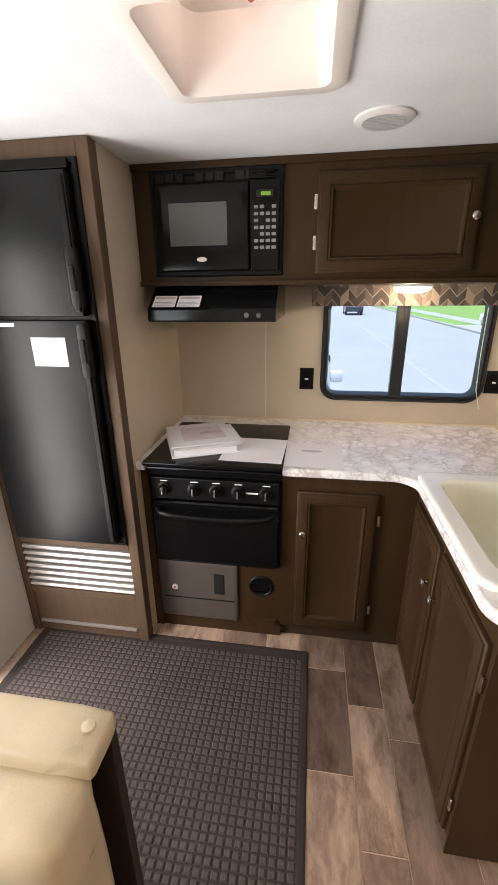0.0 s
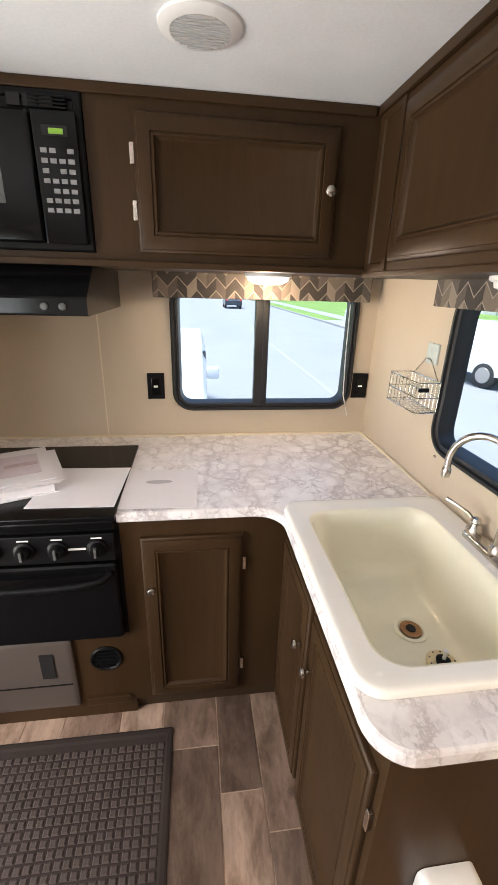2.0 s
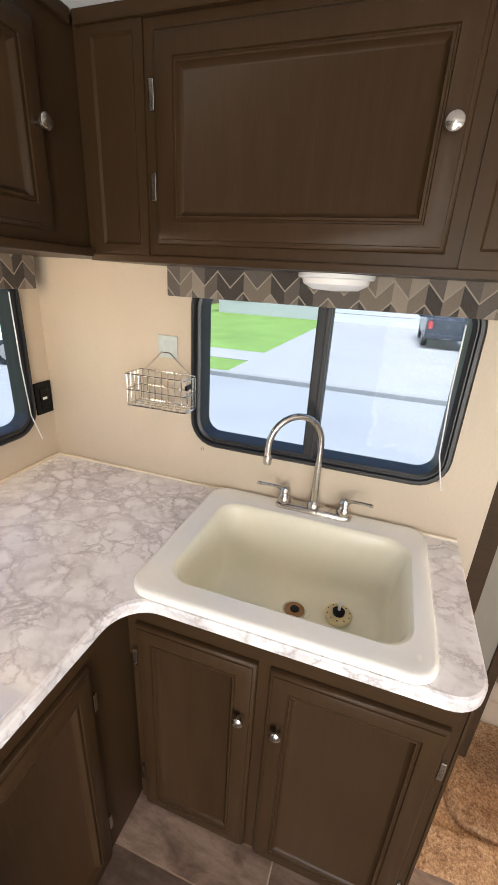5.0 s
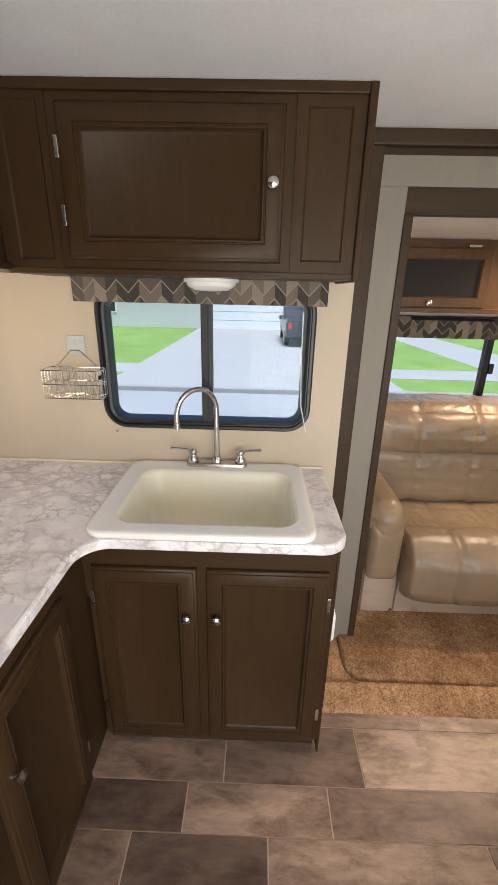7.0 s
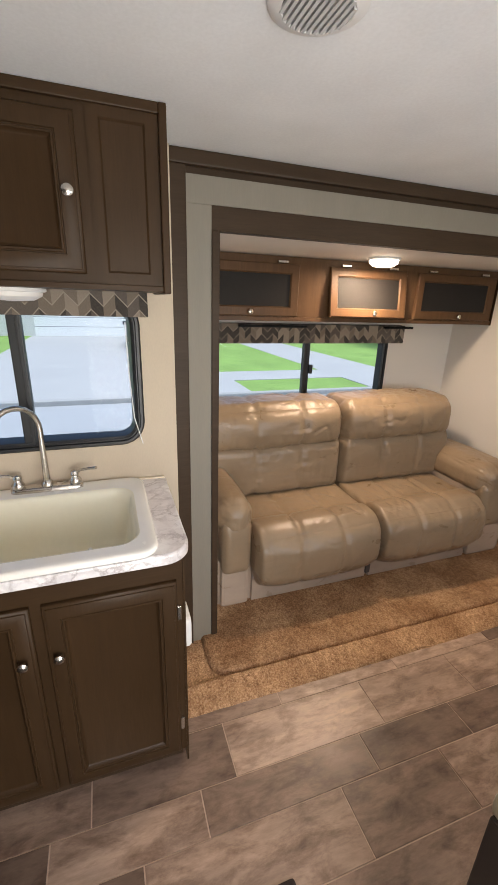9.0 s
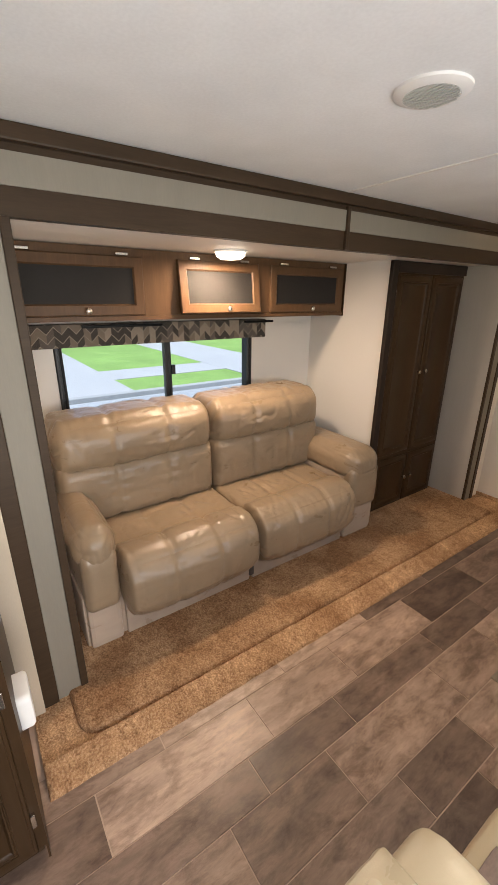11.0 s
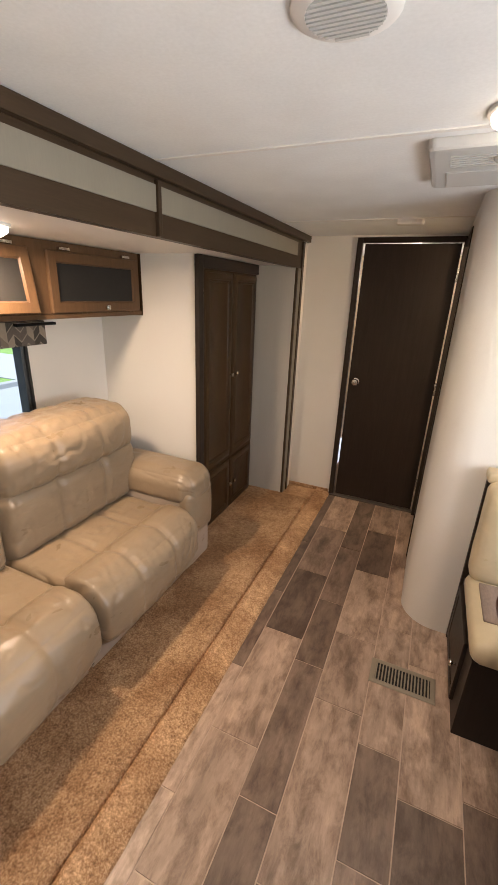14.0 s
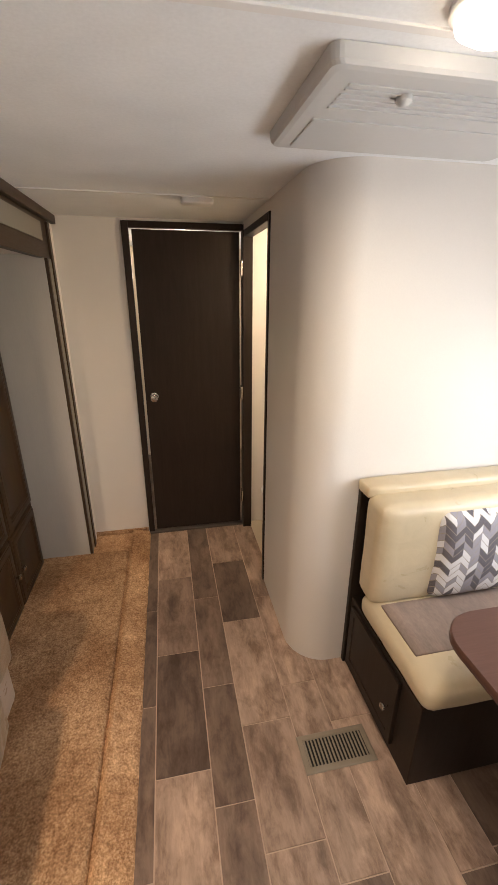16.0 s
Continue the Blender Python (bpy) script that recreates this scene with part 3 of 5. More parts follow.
# slide-out room
SX, SY0, SY1, SZ = 2.20, -2.16, 0.80, 1.79
structure("wall_slide_back", wall_with_hole(0, SX, SX + 0.05, SY0, SY1 + 0.05, -0.02, SZ + 0.05, [(WC[0] + 0.01, WC[1] - 0.01, WC[2], WC[3])]), M_WHITEWALL, "pale cream slide-out wall round the sofa window")
structure("wall_slide_end", box(1.26, SX, SY1, SY1 + 0.05, -0.02, SZ + 0.05), M_WHITEWALL, "pale cream end wall of the slide-out")
structure("wall_slide_partition", box(1.49, SX, -1.345, -1.305, 0, SZ), M_WHITEWALL, "pale cream side of the wardrobe beside the sofa")
structure("wall_slide_far_end", box(1.215, SX, SY0 - 0.05, SY0, -0.02, SZ + 0.05), M_WALLSHADED, "pale end wall of the slide-out, coloured as in shade")
structure("ceiling_slide", box(1.24, SX + 0.05, SY0 - 0.05, SY1 + 0.05, SZ, SZ + 0.04), M_WHITEWALL, "pale slide-out ceiling")
bm = box(1.212, 1.25, SY0 - 0.25, 0.90, 1.775, ZC)
structure("fascia", bm, M_FASCIA, "dark brown beam over the slide-out opening")
structure("fascia_panel", box(1.206, 1.214, SY0, 0.90, 1.852, 1.935), M_JAMB, "pale greige band along the beam")
structure("fascia_crown", box(1.185, 1.215, SY0 - 0.24, 0.955, 1.955, ZC - 0.001, 0.006), M_FASCIA, "dark brown crown strip under the ceiling")
structure("fascia_joint", box(1.196, 1.216, -0.575, -0.555, 1.775, 1.95, 0.003), M_FASCIA, "dark joint cover on the beam")
structure("jamb_outer", box(1.196, 1.235, 0.90, 0.955, 0, ZC - 0.002, 0.004), M_FASCIA, "dark brown strip beside the slide-out opening")
structure("jamb_panel", box(1.205, 1.26, 0.812, 0.90, 0.008, 1.852, 0.003), M_JAMB, "pale greige jamb of the slide-out opening")
structure("jamb_inner", box(1.198, 1.255, 0.784, 0.812, 0.01, 1.775, 0.003), M_FASCIA, "dark brown inner jamb strip")
structure("jamb_far", box(1.2, 1.235, -2.19, -2.165, 0, 1.775, 0.003), M_FASCIA, "dark strip at the far end of the slide-out")
structure("jamb_far_panel", box(1.207, 1.235, -2.27, -2.19, 0, 1.775), M_JAMB, "pale greige far jamb")
structure("jamb_far_strip", box(1.2, 1.235, -2.31, -2.27, 0, ZC - 0.05, 0.003), M_FASCIA, "dark upright strip in the front corner")
structure("wall_front_stub", box(1.21, 1.26, -2.40, -2.31, 0, ZC), M_WHITEWALL, "pale wall end")

# carpets
def carpet_sheet(x0, x1, y0, y1, z, r, step=0.04, lip=0.0):
    """A soft carpet sheet with a rolled edge and one rounded corner at (x0, y1)."""
    nx, ny = int((x1 - x0) / step), int((y1 - y0) / step)
    xs = [x0, x0 + 0.003, x0 + 0.008, x0 + 0.015] + [x0 + 0.02 + (x1 - x0 - 0.02) * i / nx for i in range(nx + 1)]
    ys = [y1, y1 - 0.003, y1 - 0.008, y1 - 0.015] + [y1 - 0.02 - (y1 - y0 - 0.02) * i / ny for i in range(ny + 1)]
    bm = bmesh.new()
    rows = []
    for y in ys:
        row = []
        for x in xs:
            px, py = x, y
            ax, ay = max(0, x0 + r - x), max(0, y - (y1 - r))
            if r and ax > 0 and ay > 0:
                m = max(ax, ay)
                k = m / math.hypot(ax, ay)
                px, py = x0 + r - ax * k, y1 - r + ay * k
            e = min(x - x0, y1 - y)
            h = z * min(1, math.sqrt(max(0, e) / 0.015) + 0.05) if e < 0.015 else z
            if lip:
                k = (x - x0) / 0.115
                h = h + lip * k if k < 1 else max(0.008, h + lip - (x - x0 - 0.115) * 3)
            row.append(bm.verts.new((px + 0.003 * noise.noise(Vector((px, py * 14, 3))), py, h + 0.002 * noise.noise(Vector((px * 16, py * 16, 0))))))
        rows.append(row)
    for a, b in zip(rows, rows[1:]):
        for i in range(len(xs) - 1):
            bm.faces.new((a[i], a[i + 1], b[i + 1], b[i]))
    return bm


# the outer strip wears the lightened carpet copy to look lit
structure("carpet", carpet_sheet(0.842, 1.24, -2.395, 1.0, 0.010, 0, 0.012, 0.026), M_CARPETLIT, "brown cut-pile carpet strip beside the planks, coloured as brightly lit", "all")
structure("carpet_slide", carpet_sheet(0.972, SX, SY0, 0.865, 0.030, 0.09), M_CARPET, "brown cut-pile carpet before the sofa", "all")
structure("floor_slide", box(0.9, SX + 0.05, SY0 - 0.25, 1.0, -0.05, -0.004), M_GROUT, "slide-out floor under the carpet")
structure("floor_cabinet", box(0.9, 1.23, 1.0, YR, -0.05, -0.004), M_GROUT, "floor under the kitchen cabinets")
structure("threshold", box(0.15, 0.845, YF - 0.01, YF + 0.035, 0, 0.012, 0.003), M_GREYBROWN, "worn metal threshold strip")


# ---- windows ----
def window(name, origin, face, w, h, r, bars, label, band=0.036):
    ob = thing(name, frame_at(origin, *face) @ Vector((w / 2, 0, 0)), label, "window", kind="structure")
    prof = [(band + 0.004, -0.045), (band, -0.01), (band - 0.004, 0.006), (band * 0.66, 0.010), (band * 0.58, 0.006), (band * 0.48, 0.006), (band * 0.4, 0.014), (0.006, 0.014), (0.0, 0.008), (0, 0.0005), (0.006, -0.045)]
    m = frame_at(origin, *face)
    loops = []
    for inset, z in prof:
        loops.append([m @ Vector((x, y, z)) for x, y in rr(inset, w - inset, inset, h - inset, max(0.012, r - inset), 6)])
    part("window_frame", loft(loops, ring=True), M_WINFRAME, ob, "black rounded window frame", True)
    for u0, u1 in bars:
        a, b = m @ Vector((u0, band * 0.6, -0.03)), m @ Vector((u1, h - band * 0.6, 0.004))
        lo, hi = [min(p, q) for p, q in zip(a, b)], [max(p, q) for p, q in zip(a, b)]
        bar = part("divider", box(*[c for pq in zip(lo, hi) for c in pq], 0.004), M_WINFRAME, ob)
        uc = (u0 + u1) / 2
        a, b = m @ Vector((uc + 0.004, band * 0.6, 0.003)), m @ Vector((u1 - 0.006, h - band * 0.6, 0.009))
        lo, hi = [min(p, q) for p, q in zip(a, b)], [max(p, q) for p, q in zip(a, b)]
        part("track", box(*[c for pq in zip(lo, hi) for c in pq], 0.002), M_WINFRAME, bar)
    edges = [0] + [sum(b) / 2 for b in bars] + [w]
    for u0, u1 in zip(edges, edges[1:]):
        a, b = m @ Vector((max(u0, 0.022), 0.022, -0.022)), m @ Vector((min(u1, w - 0.022), h - 0.022, -0.026))
        lo, hi = [min(p, q) for p, q in zip(a, b)], [max(p, q) for p, q in zip(a, b)]
        g = part("pane", box(*[c for pq in zip(lo, hi) for c in pq]), M_GLASS, ob)
        g.visible_shadow = False
    return ob


window("window_1", (WA[0], YR, WA[2]), FACE_BACKWALL, WA[1] - WA[0], WA[3] - WA[2], 0.085, [(0.352, 0.412)], "black-framed sliding window over the kitchen counter")
window("window_2", (XR, WB[1], WB[2]), FACE_RIGHT, WB[1] - WB[0], WB[3] - WB[2], 0.085, [(0.366, 0.407)], "black-framed sliding window behind the sink")
window("window_3", (SX, WC[1], WC[2]), FACE_RIGHT, WC[1] - WC[0], WC[3] - WC[2], 0.03, [(0.635, 0.68)], "dark-framed sliding window behind the sofa", 0.045)
lat = part("latch", box(SX - 0.03, SX - 0.008, -0.135, -0.112, 1.10, 1.16, 0.003), M_WINFRAME, bpy.data.objects["window_3"])


def valance(name, axis, a0, a1, pos0, pos1, z0, z1, material, label):
    if axis == 0:
        bm = box(a0, a1, pos0, pos1, z0, z1, 0.004)
    else:
        bm = box(pos0, pos1, a0, a1, z0, z1, 0.004)
    return solo(name, bm, material, label, "valance")


valance("valance", 0, 0.238, 1.113, 2.335, 2.388, 1.480, 1.578, M_FABX, "leaf-patterned brown fabric valance over the rear window")
valance("valance", 1, 1.046, 1.890, 1.128, 1.168, 1.488, 1.578, M_FABY, "leaf-patterned grey-brown fabric valance over the sink window")
valance("valance", 1, -0.816, 0.72, 2.13, 2.19, 1.305, 1.425, M_FABY, "leaf-patterned fabric valance over the sofa window")
for pts in ([(1.045, 2.375, 1.47), (1.05, 2.378, 1.25), (1.058, 2.376, 1.08), (1.085, 2.37, 0.985)], [(1.165, 1.12, 1.47), (1.166, 1.117, 1.3), (1.165, 1.108, 1.14), (1.16, 1.083, 1.04)]):
    solo("blind_cord", tube(pts, 0.002, 6), M_WHITE, "thin white blind cord hanging by the window", "cord")
for y0, y1 in ((-0.03, 0.42), (-0.85, -0.62)):
    solo("valance_rod", box(2.085, 2.115, y0, y1, 1.405, 1.42, 0.004), M_BLACK, "black rod under the sofa cabinets", "rod")

# ---- kitchen ----
cab = thing("wall_cabinet", (0.2, 2.18, 1.57), "dark brown wooden wall cabinet with microwave bay and one door", "cabinet", "wall cabinets")
part("body", box(-0.458, -0.39, 1.972, 2.398, 1.573, 1.998), M_WOODV, cab)
part("body_top", box(-0.39, 0.122, 1.972, 2.398, 1.978, 1.998), M_WOODX, cab)
part("body_bottom", box(-0.39, 0.122, 1.972, 2.398, 1.573, 1.607), M_WOODX, cab)
part("body", box(0.122, 1.178, 1.972, 2.398, 1.573, 1.998), M_WOODV, cab)
# black sheet for the shade at the back of the bay
part("back", box(-0.39, 0.122, 2.30, 2.39, 1.607, 1.978), M_DEEPBLACK, cab)
cabinet_door(cab, (0.245, 1.972, 1.612), FACE_BACKWALL, 0.565, 0.335, (0.54, 0.175), hinge_side=0)
part("rail", box(-0.458, 0.93, 1.955, 1.972, 1.572, 1.590, 0.003), M_WOODX, cab)
part("crown", box(-0.458, 0.905, 1.958, 1.972, 1.975, 1.999, 0.003), M_WOODX, cab)

cab2 = thing("wall_cabinet", (1.05, 1.5, 1.57), "dark brown wooden wall cabinet with one door over the sink", "cabinet", "wall cabinets")
part("body", box(0.922, 1.178, 1.022, 1.968, 1.565, 1.998), M_WOODV, cab2)
cabinet_door(cab2, (0.922, 1.785, 1.602), FACE_RIGHT, 0.567, 0.352, (0.54, 0.182), hinge_side=0)
part("side_panel", stepped((0.922, 1.192, 1.580), FACE_RIGHT, 0.165, 0.40, [(0, 0), (0, 0.006), (0.028, 0.006), (0.033, 0.001)]), M_WOODV, cab2)
part("side_panel", stepped((0.922, 1.945, 1.580), FACE_RIGHT, 0.135, 0.40, [(0, 0), (0, 0.006), (0.02, 0.006), (0.025, 0.001)]), M_WOODV, cab2)
part("end_panel", box(0.905, 1.176, 1.002, 1.022, 1.560, 1.999, 0.004), M_WOODV, cab2)
part("rail", box(0.912, 0.922, 1.022, 1.955, 1.565, 1.580, 0.002), M_WOODY, cab2)
part("crown", box(0.908, 0.922, 1.022, 1.958, 1.975, 1.999, 0.003), M_WOODY, cab2)

# microwave
mw = thing("microwave", (-0.13, 2.1, 1.61), "black built-in microwave oven with grey window and keypad", "microwave")
part("body", box(-0.388, 0.120, 1.975, 2.28, 1.609, 1.976, 0.002), M_BLACK, mw)
part("trim", stepped((-0.388, 1.975, 1.609), FACE_BACKWALL, 0.508, 0.367, [(0, 0), (0, 0.012), (0.004, 0.015), (0.018, 0.015), (0.022, 0.008)]), M_BLACK, mw)
for i in range(12):
    if i % 4 != 3:
        # proud black boxes painted as the shade in the slots
        part("vent_slot", box(-0.36 + i * 0.038, -0.328 + i * 0.038, 1.958, 1.966, 1.935, 1.962, 0.001), M_DEEPBLACK, mw)
for i in range(4):
    part("grille_slat", box(-0.005, 0.085, 1.955, 1.966, 1.934 + i * 0.008, 1.938 + i * 0.008), M_BLACKGLOSS, mw)
dr = part("door", stepped((-0.37, 1.966, 1.625), FACE_BACKWALL, 0.365, 0.302, [(0, 0), (0, 0.018), (0.006, 0.024), (0.03, 0.026)], 0.012), M_BLACKGLOSS, mw, "", True)
part("window", box(-0.312, -0.088, 1.9385, 1.941, 1.716, 1.862, 0.001), M_GREYPANEL, dr, "grey see-through door window")
bm = lathe([(0.001, 0), (0.02, 0.0005), (0.02, 0.0015), (0.001, 0.002)], (-0.19, 1.9395, 1.668), (0, -1, 0), 20)
for v in bm.verts:
    v.co.z = 1.668 + (v.co.z - 1.668) * 0.42
part("badge", bm, M_CHROME, dr, "small oval silver badge", True)
cp = part("control_panel", box(0.0, 0.108, 1.942, 1.966, 1.625, 1.927, 0.004), M_BLACKGLOSS, mw)
part("display", box(0.022, 0.085, 1.940, 1.943, 1.872, 1.895), M_DEEPBLACK, cp)
part("digits", box(0.040, 0.075, 1.9385, 1.9402, 1.876, 1.888), M_GREEN, cp, "green lit digits")
for r in range(7):
    for c in range(4):
        if (r * 4 + c) % 9 != 8:
            part("key", box(0.014 + c * 0.022, 0.030 + c * 0.022, 1.9395, 1.9425, 1.700 + r * 0.0225, 1.711 + r * 0.0225, 0.001), M_KEY, cp)

# range hood
hood = thing("range_hood", (-0.14, 2.1, 1.44), "black steel range hood under the wall cabinet", "range hood")
prof = [(2.395, 1.571), (1.975, 1.571), (1.955, 1.555), (1.868, 1.490), (1.862, 1.484), (1.862, 1.446), (1.868, 1.440), (2.395, 1.440)]
part("body", loft([[(x, y, z) for y, z in prof] for x in (-0.40, 0.106)]), M_BLACKGLOSS, hood)
for x in (-0.005, 0.042):
    part("switch", lathe([(0.01, 0), (0.01, 0.006), (0.007, 0.008)], (x, 1.862, 1.465), (0, -1, 0), 14), M_GREYPANEL, hood)
for x0, c in ((-0.385, M_PAPER), (-0.285, M_PAPER)):
    m = Matrix.Translation((x0, 1.8725, 1.4935)) @ Matrix.Rotation(math.atan2(0.065, 0.087), 4, "X")
    bm = box(0, 0.092, 0.002, 0.068, 0.0008, 0.0022)
    bmesh.ops.transform(bm, matrix=m, verts=bm.verts[:])
    st = solo("warning_sticker", bm, M_PAPER, "white printed sticker on the black hood", "sticker")
    for k, (h0, h1) in enumerate(((0.048, 0.062), (0.026, 0.030), (0.018, 0.021), (0.010, 0.013))):
        bm = box(0.006, 0.086 - 0.015 * (k % 2), h0, h1, 0.0024, 0.0027)
        bmesh.ops.transform(bm, matrix=m, verts=bm.verts[:])
        part("print", bm, M_PINK if k == 0 else M_GREYINK, st)

# counter
def roundpoly(corners, n=8):
    pts = []
    k = len(corners)
    for i, (x, y, r) in enumerate(corners):
        p, a, b = Vector((x, y)), Vector(corners[i - 1][:2]), Vector(corners[(i + 1) % k][:2])
        if r <= 0:
            pts.append((x, y))
            continue
        u, w = (a - p).normalized(), (b - p).normalized()
        s, e = p + u * r, p + w * r
        c = p + (u + w) * r
        for j in range(n + 1):
            t = j / n * math.pi / 2
            q = c - w * r * math.cos(t) - u * r * math.sin(t)
            pts.append((q.x, q.y))
    return pts


def outline(d):
    return [(-0.457, 2.398, 0), (-0.457, 1.72 + d, 0), (-0.422, 1.72 + d, 0), (-0.422, 2.262, 0), (0.152, 2.262, 0), (0.152, 1.735 + d, 0),
            (0.652 + d, 1.735 + d, 0.085), (0.652 + d, 1.004 + d, 0.075 - d), (1.178, 1.004 + d, 0), (1.178, 2.398, 0)]


SK = (0.690, 1.135, 1.125, 1.695)
bm = bmesh.new()
loops = [[(x, y, z) for x, y in roundpoly(outline(d))] for d, z in ((0.004, 0.856), (0, 0.860), (0, 0.882), (0.002, 0.887), (0.007, 0.890))]
loft(loops, bm, False, False)
bm.verts.ensure_lookup_table()
n = len(loops[0])
top = bm.verts[-n:]
hole = [bm.verts.new((x, y, 0.890)) for x, y in rr(*SK, 0.05, 4)]
edges = [bm.edges.get((top[i], top[(i + 1) % n])) for i in range(n)] + [bm.edges.new((hole[i], hole[(i + 1) % len(hole)])) for i in range(len(hole))]
bmesh.ops.triangle_fill(bm, edges=edges, use_beauty=True)
worktop = solo("worktop", bm, M_MARBLE, "white marbled laminate L-shaped kitchen worktop", "countertop")
bm = box(0.15, 1.176, 2.388, 2.398, 0.890, 0.897)
box(1.168, 1.178, 1.01, 2.388, 0.890, 0.897, 0, bm)
box(-0.458, 0.15, 2.390, 2.398, 0.890, 0.897, 0, bm)
structure("counter_bead", bm, M_CARD, "beige sealant bead along the wall")

sink = thing("sink", (0.93, 1.4, 0.7), "cream acrylic kitchen sink set into the worktop", "sink")
SO = (0.654, 1.170, 1.092, 1.742)
SI = (0.712, 1.090, 1.135, 1.680)
seq = [(SO, 0.0, 0.891, 0.055), (SO, 0.0, 0.902, 0.055), (SO, 0.004, 0.907, 0.055), (SO, 0.012, 0.909, 0.055), (SO, 0.028, 0.907, 0.055)]
loops = []
for (x0, x1, y0, y1), d, z, r in seq:
    loops.append([(x, y, z) for x, y in rr(x0 + d, x1 - d, y0 + d, y1 - d, max(0.02, r - d), 8)])
part("rim", loft(loops + [[(x, y, 0.905) for x, y in rr(*SI, 0.065, 8)]], None, False, False), M_SINKRIM, sink, "pale raised sink rim", True)
loops = []
for d, z, r in ((0, 0.905, 0.065), (0.006, 0.902, 0.062), (0.011, 0.893, 0.06), (0.018, 0.86, 0.06), (0.028, 0.78, 0.06), (0.036, 0.735, 0.06), (0.046, 0.712, 0.055), (0.065, 0.700, 0.045), (0.10, 0.696, 0.03)):
    loops.append([(x, y, z) for x, y in rr(SI[0] + d, SI[1] - d, SI[2] + d, SI[3] - d, r, 8)])
part("basin", loft(loops, None, False, True), M_SINK, sink, "", True)
dn = part("drain", lathe([(0.043, 0.0), (0.043, 0.003), (0.034, 0.004), (0.029, 0.0), (0.027, -0.0)], (0.945, 1.405, 0.6975), n=24), M_SINK, sink, "cream drain ring", True)
part("drain_hole", lathe([(0.028, 0.0), (0.028, 0.002), (0.001, 0.0025)], (0.945, 1.405, 0.7), n=20), M_RUST, sink)
# black disc painted for the shade in the drain's middle
part("drain_dark_centre", lathe([(0.013, 0), (0.012, 0.003), (0.001, 0.004)], (0.945, 1.405, 0.7025), n=12), M_DEEPBLACK, sink)
stp = thing("sink_strainer", (0.962, 1.288, 0.699), "cream and black sink strainer lying in the basin", "strainer")
part("basket", lathe([(0.026, 0.0), (0.036, 0.006), (0.038, 0.016), (0.034, 0.019), (0.02, 0.018)], (0.962, 1.288, 0.698), n=22), M_STRAINER, stp, "", True)
part("seal", lathe([(0.016, 0.0), (0.017, 0.008), (0.012, 0.012)], (0.962, 1.288, 0.716), n=20), M_BLACK, stp, "black rubber seal", True)
part("stem", lathe([(0.004, 0.0), (0.004, 0.018), (0.007, 0.020), (0.006, 0.026), (0.001, 0.027)], (0.962, 1.288, 0.727), n=12), M_WHITE, stp, "", True)
for i in range(10):
    a = i * math.pi / 5
    # black dots painted as the shade in the strainer holes
    part("slot", lathe([(0.002, 0), (0.002, 0.001)], (0.962 + 0.030 * math.cos(a), 1.288 + 0.030 * math.sin(a), 0.7168), n=8), M_DEEPBLACK, stp)

fc = thing("faucet", (1.14, 1.43, 0.905), "brushed nickel gooseneck kitchen faucet with two lever handles", "faucet")
FY, FX = 1.415, 1.138
part("base_plate", loft([[(x, y, z) for x, y in rr(FX - 0.024 + d, FX + 0.024 - d, FY - 0.115 + d, FY + 0.115 - d, 0.022 - d, 6)] for d, z in ((0, 0.907), (0, 0.916), (0.004, 0.921), (0.01, 0.923))]), M_CHROME, fc, "", True)
pts = [(FX, FY, 0.92), (FX, FY, 1.0), (FX, FY, 1.10)] + [(FX - (0.075 - 0.075 * math.cos(t)) * 0.62, FY + (0.075 - 0.075 * math.cos(t)) * 0.85, 1.125 + 0.085 * math.sin(t)) for t in [math.pi * i / 12 for i in range(13)]]
ex = pts[-1]
pts += [(ex[0], ex[1], 1.105), (ex[0], ex[1], 1.095)]
part("spout", tube(pts, [0.013, 0.0105] + [0.0092] * (len(pts) - 2), 12), M_CHROME, fc, "", True)
part("nozzle", lathe([(0.011, 0), (0.012, 0.01), (0.012, 0.02), (0.0095, 0.026)], (ex[0], ex[1], 1.077), n=14), M_CHROME, fc, "", True)
part("collar", lathe([(0.02, 0), (0.019, 0.012), (0.012, 0.022)], (FX, FY, 0.922), n=16), M_CHROME, fc, "", True)
for s in (-1, 1):
    hy = FY + s * 0.09
    part("valve", lathe([(0.02, 0), (0.021, 0.012), (0.014, 0.022), (0.012, 0.03), (0.016, 0.036), (0.012, 0.046), (0.003, 0.05)], (FX, hy, 0.921), n=16), M_CHROME, fc, "", True)
    part("lever", tube([(FX, hy, 0.955), (FX - 0.012, hy + s * 0.02, 0.972), (FX - 0.03, hy + s * 0.05, 0.982), (FX - 0.045, hy + s * 0.075, 0.988)], [0.005, 0.005, 0.0045, 0.006], 8), M_CHROME, fc, "", True)

# base cabinets
sb = thing("base_cabinet", (0.9, 1.4, 0), "dark brown wooden sink base cabinet with two doors", "cabinet", "base cabinets")
part("body", box(0.688, 1.176, 1.028, 1.755, 0.075, 0.66), M_WOODV, sb)
part("face_rail", box(0.688, 0.705, 1.028, 1.762, 0.66, 0.855), M_WOODY, sb)
part("side", box(0.705, 1.176, 1.028, 1.045, 0.66, 0.855), M_WOODV, sb)
part("toe_kick", box(0.725, 1.176, 1.035, 1.76, 0, 0.075), M_FASCIA, sb)
cabinet_door(sb, (0.688, 1.735, 0.085), FACE_RIGHT, 0.305, 0.695, (0.275, 0.535), hinge_side=0)
cabinet_door(sb, (0.688, 1.402, 0.085), FACE_RIGHT, 0.355, 0.695, (0.03, 0.535), hinge_side=1)
part("end_panel", box(0.684, 1.176, 1.022, 1.028, 0.02, 0.856), M_WOODV, sb)
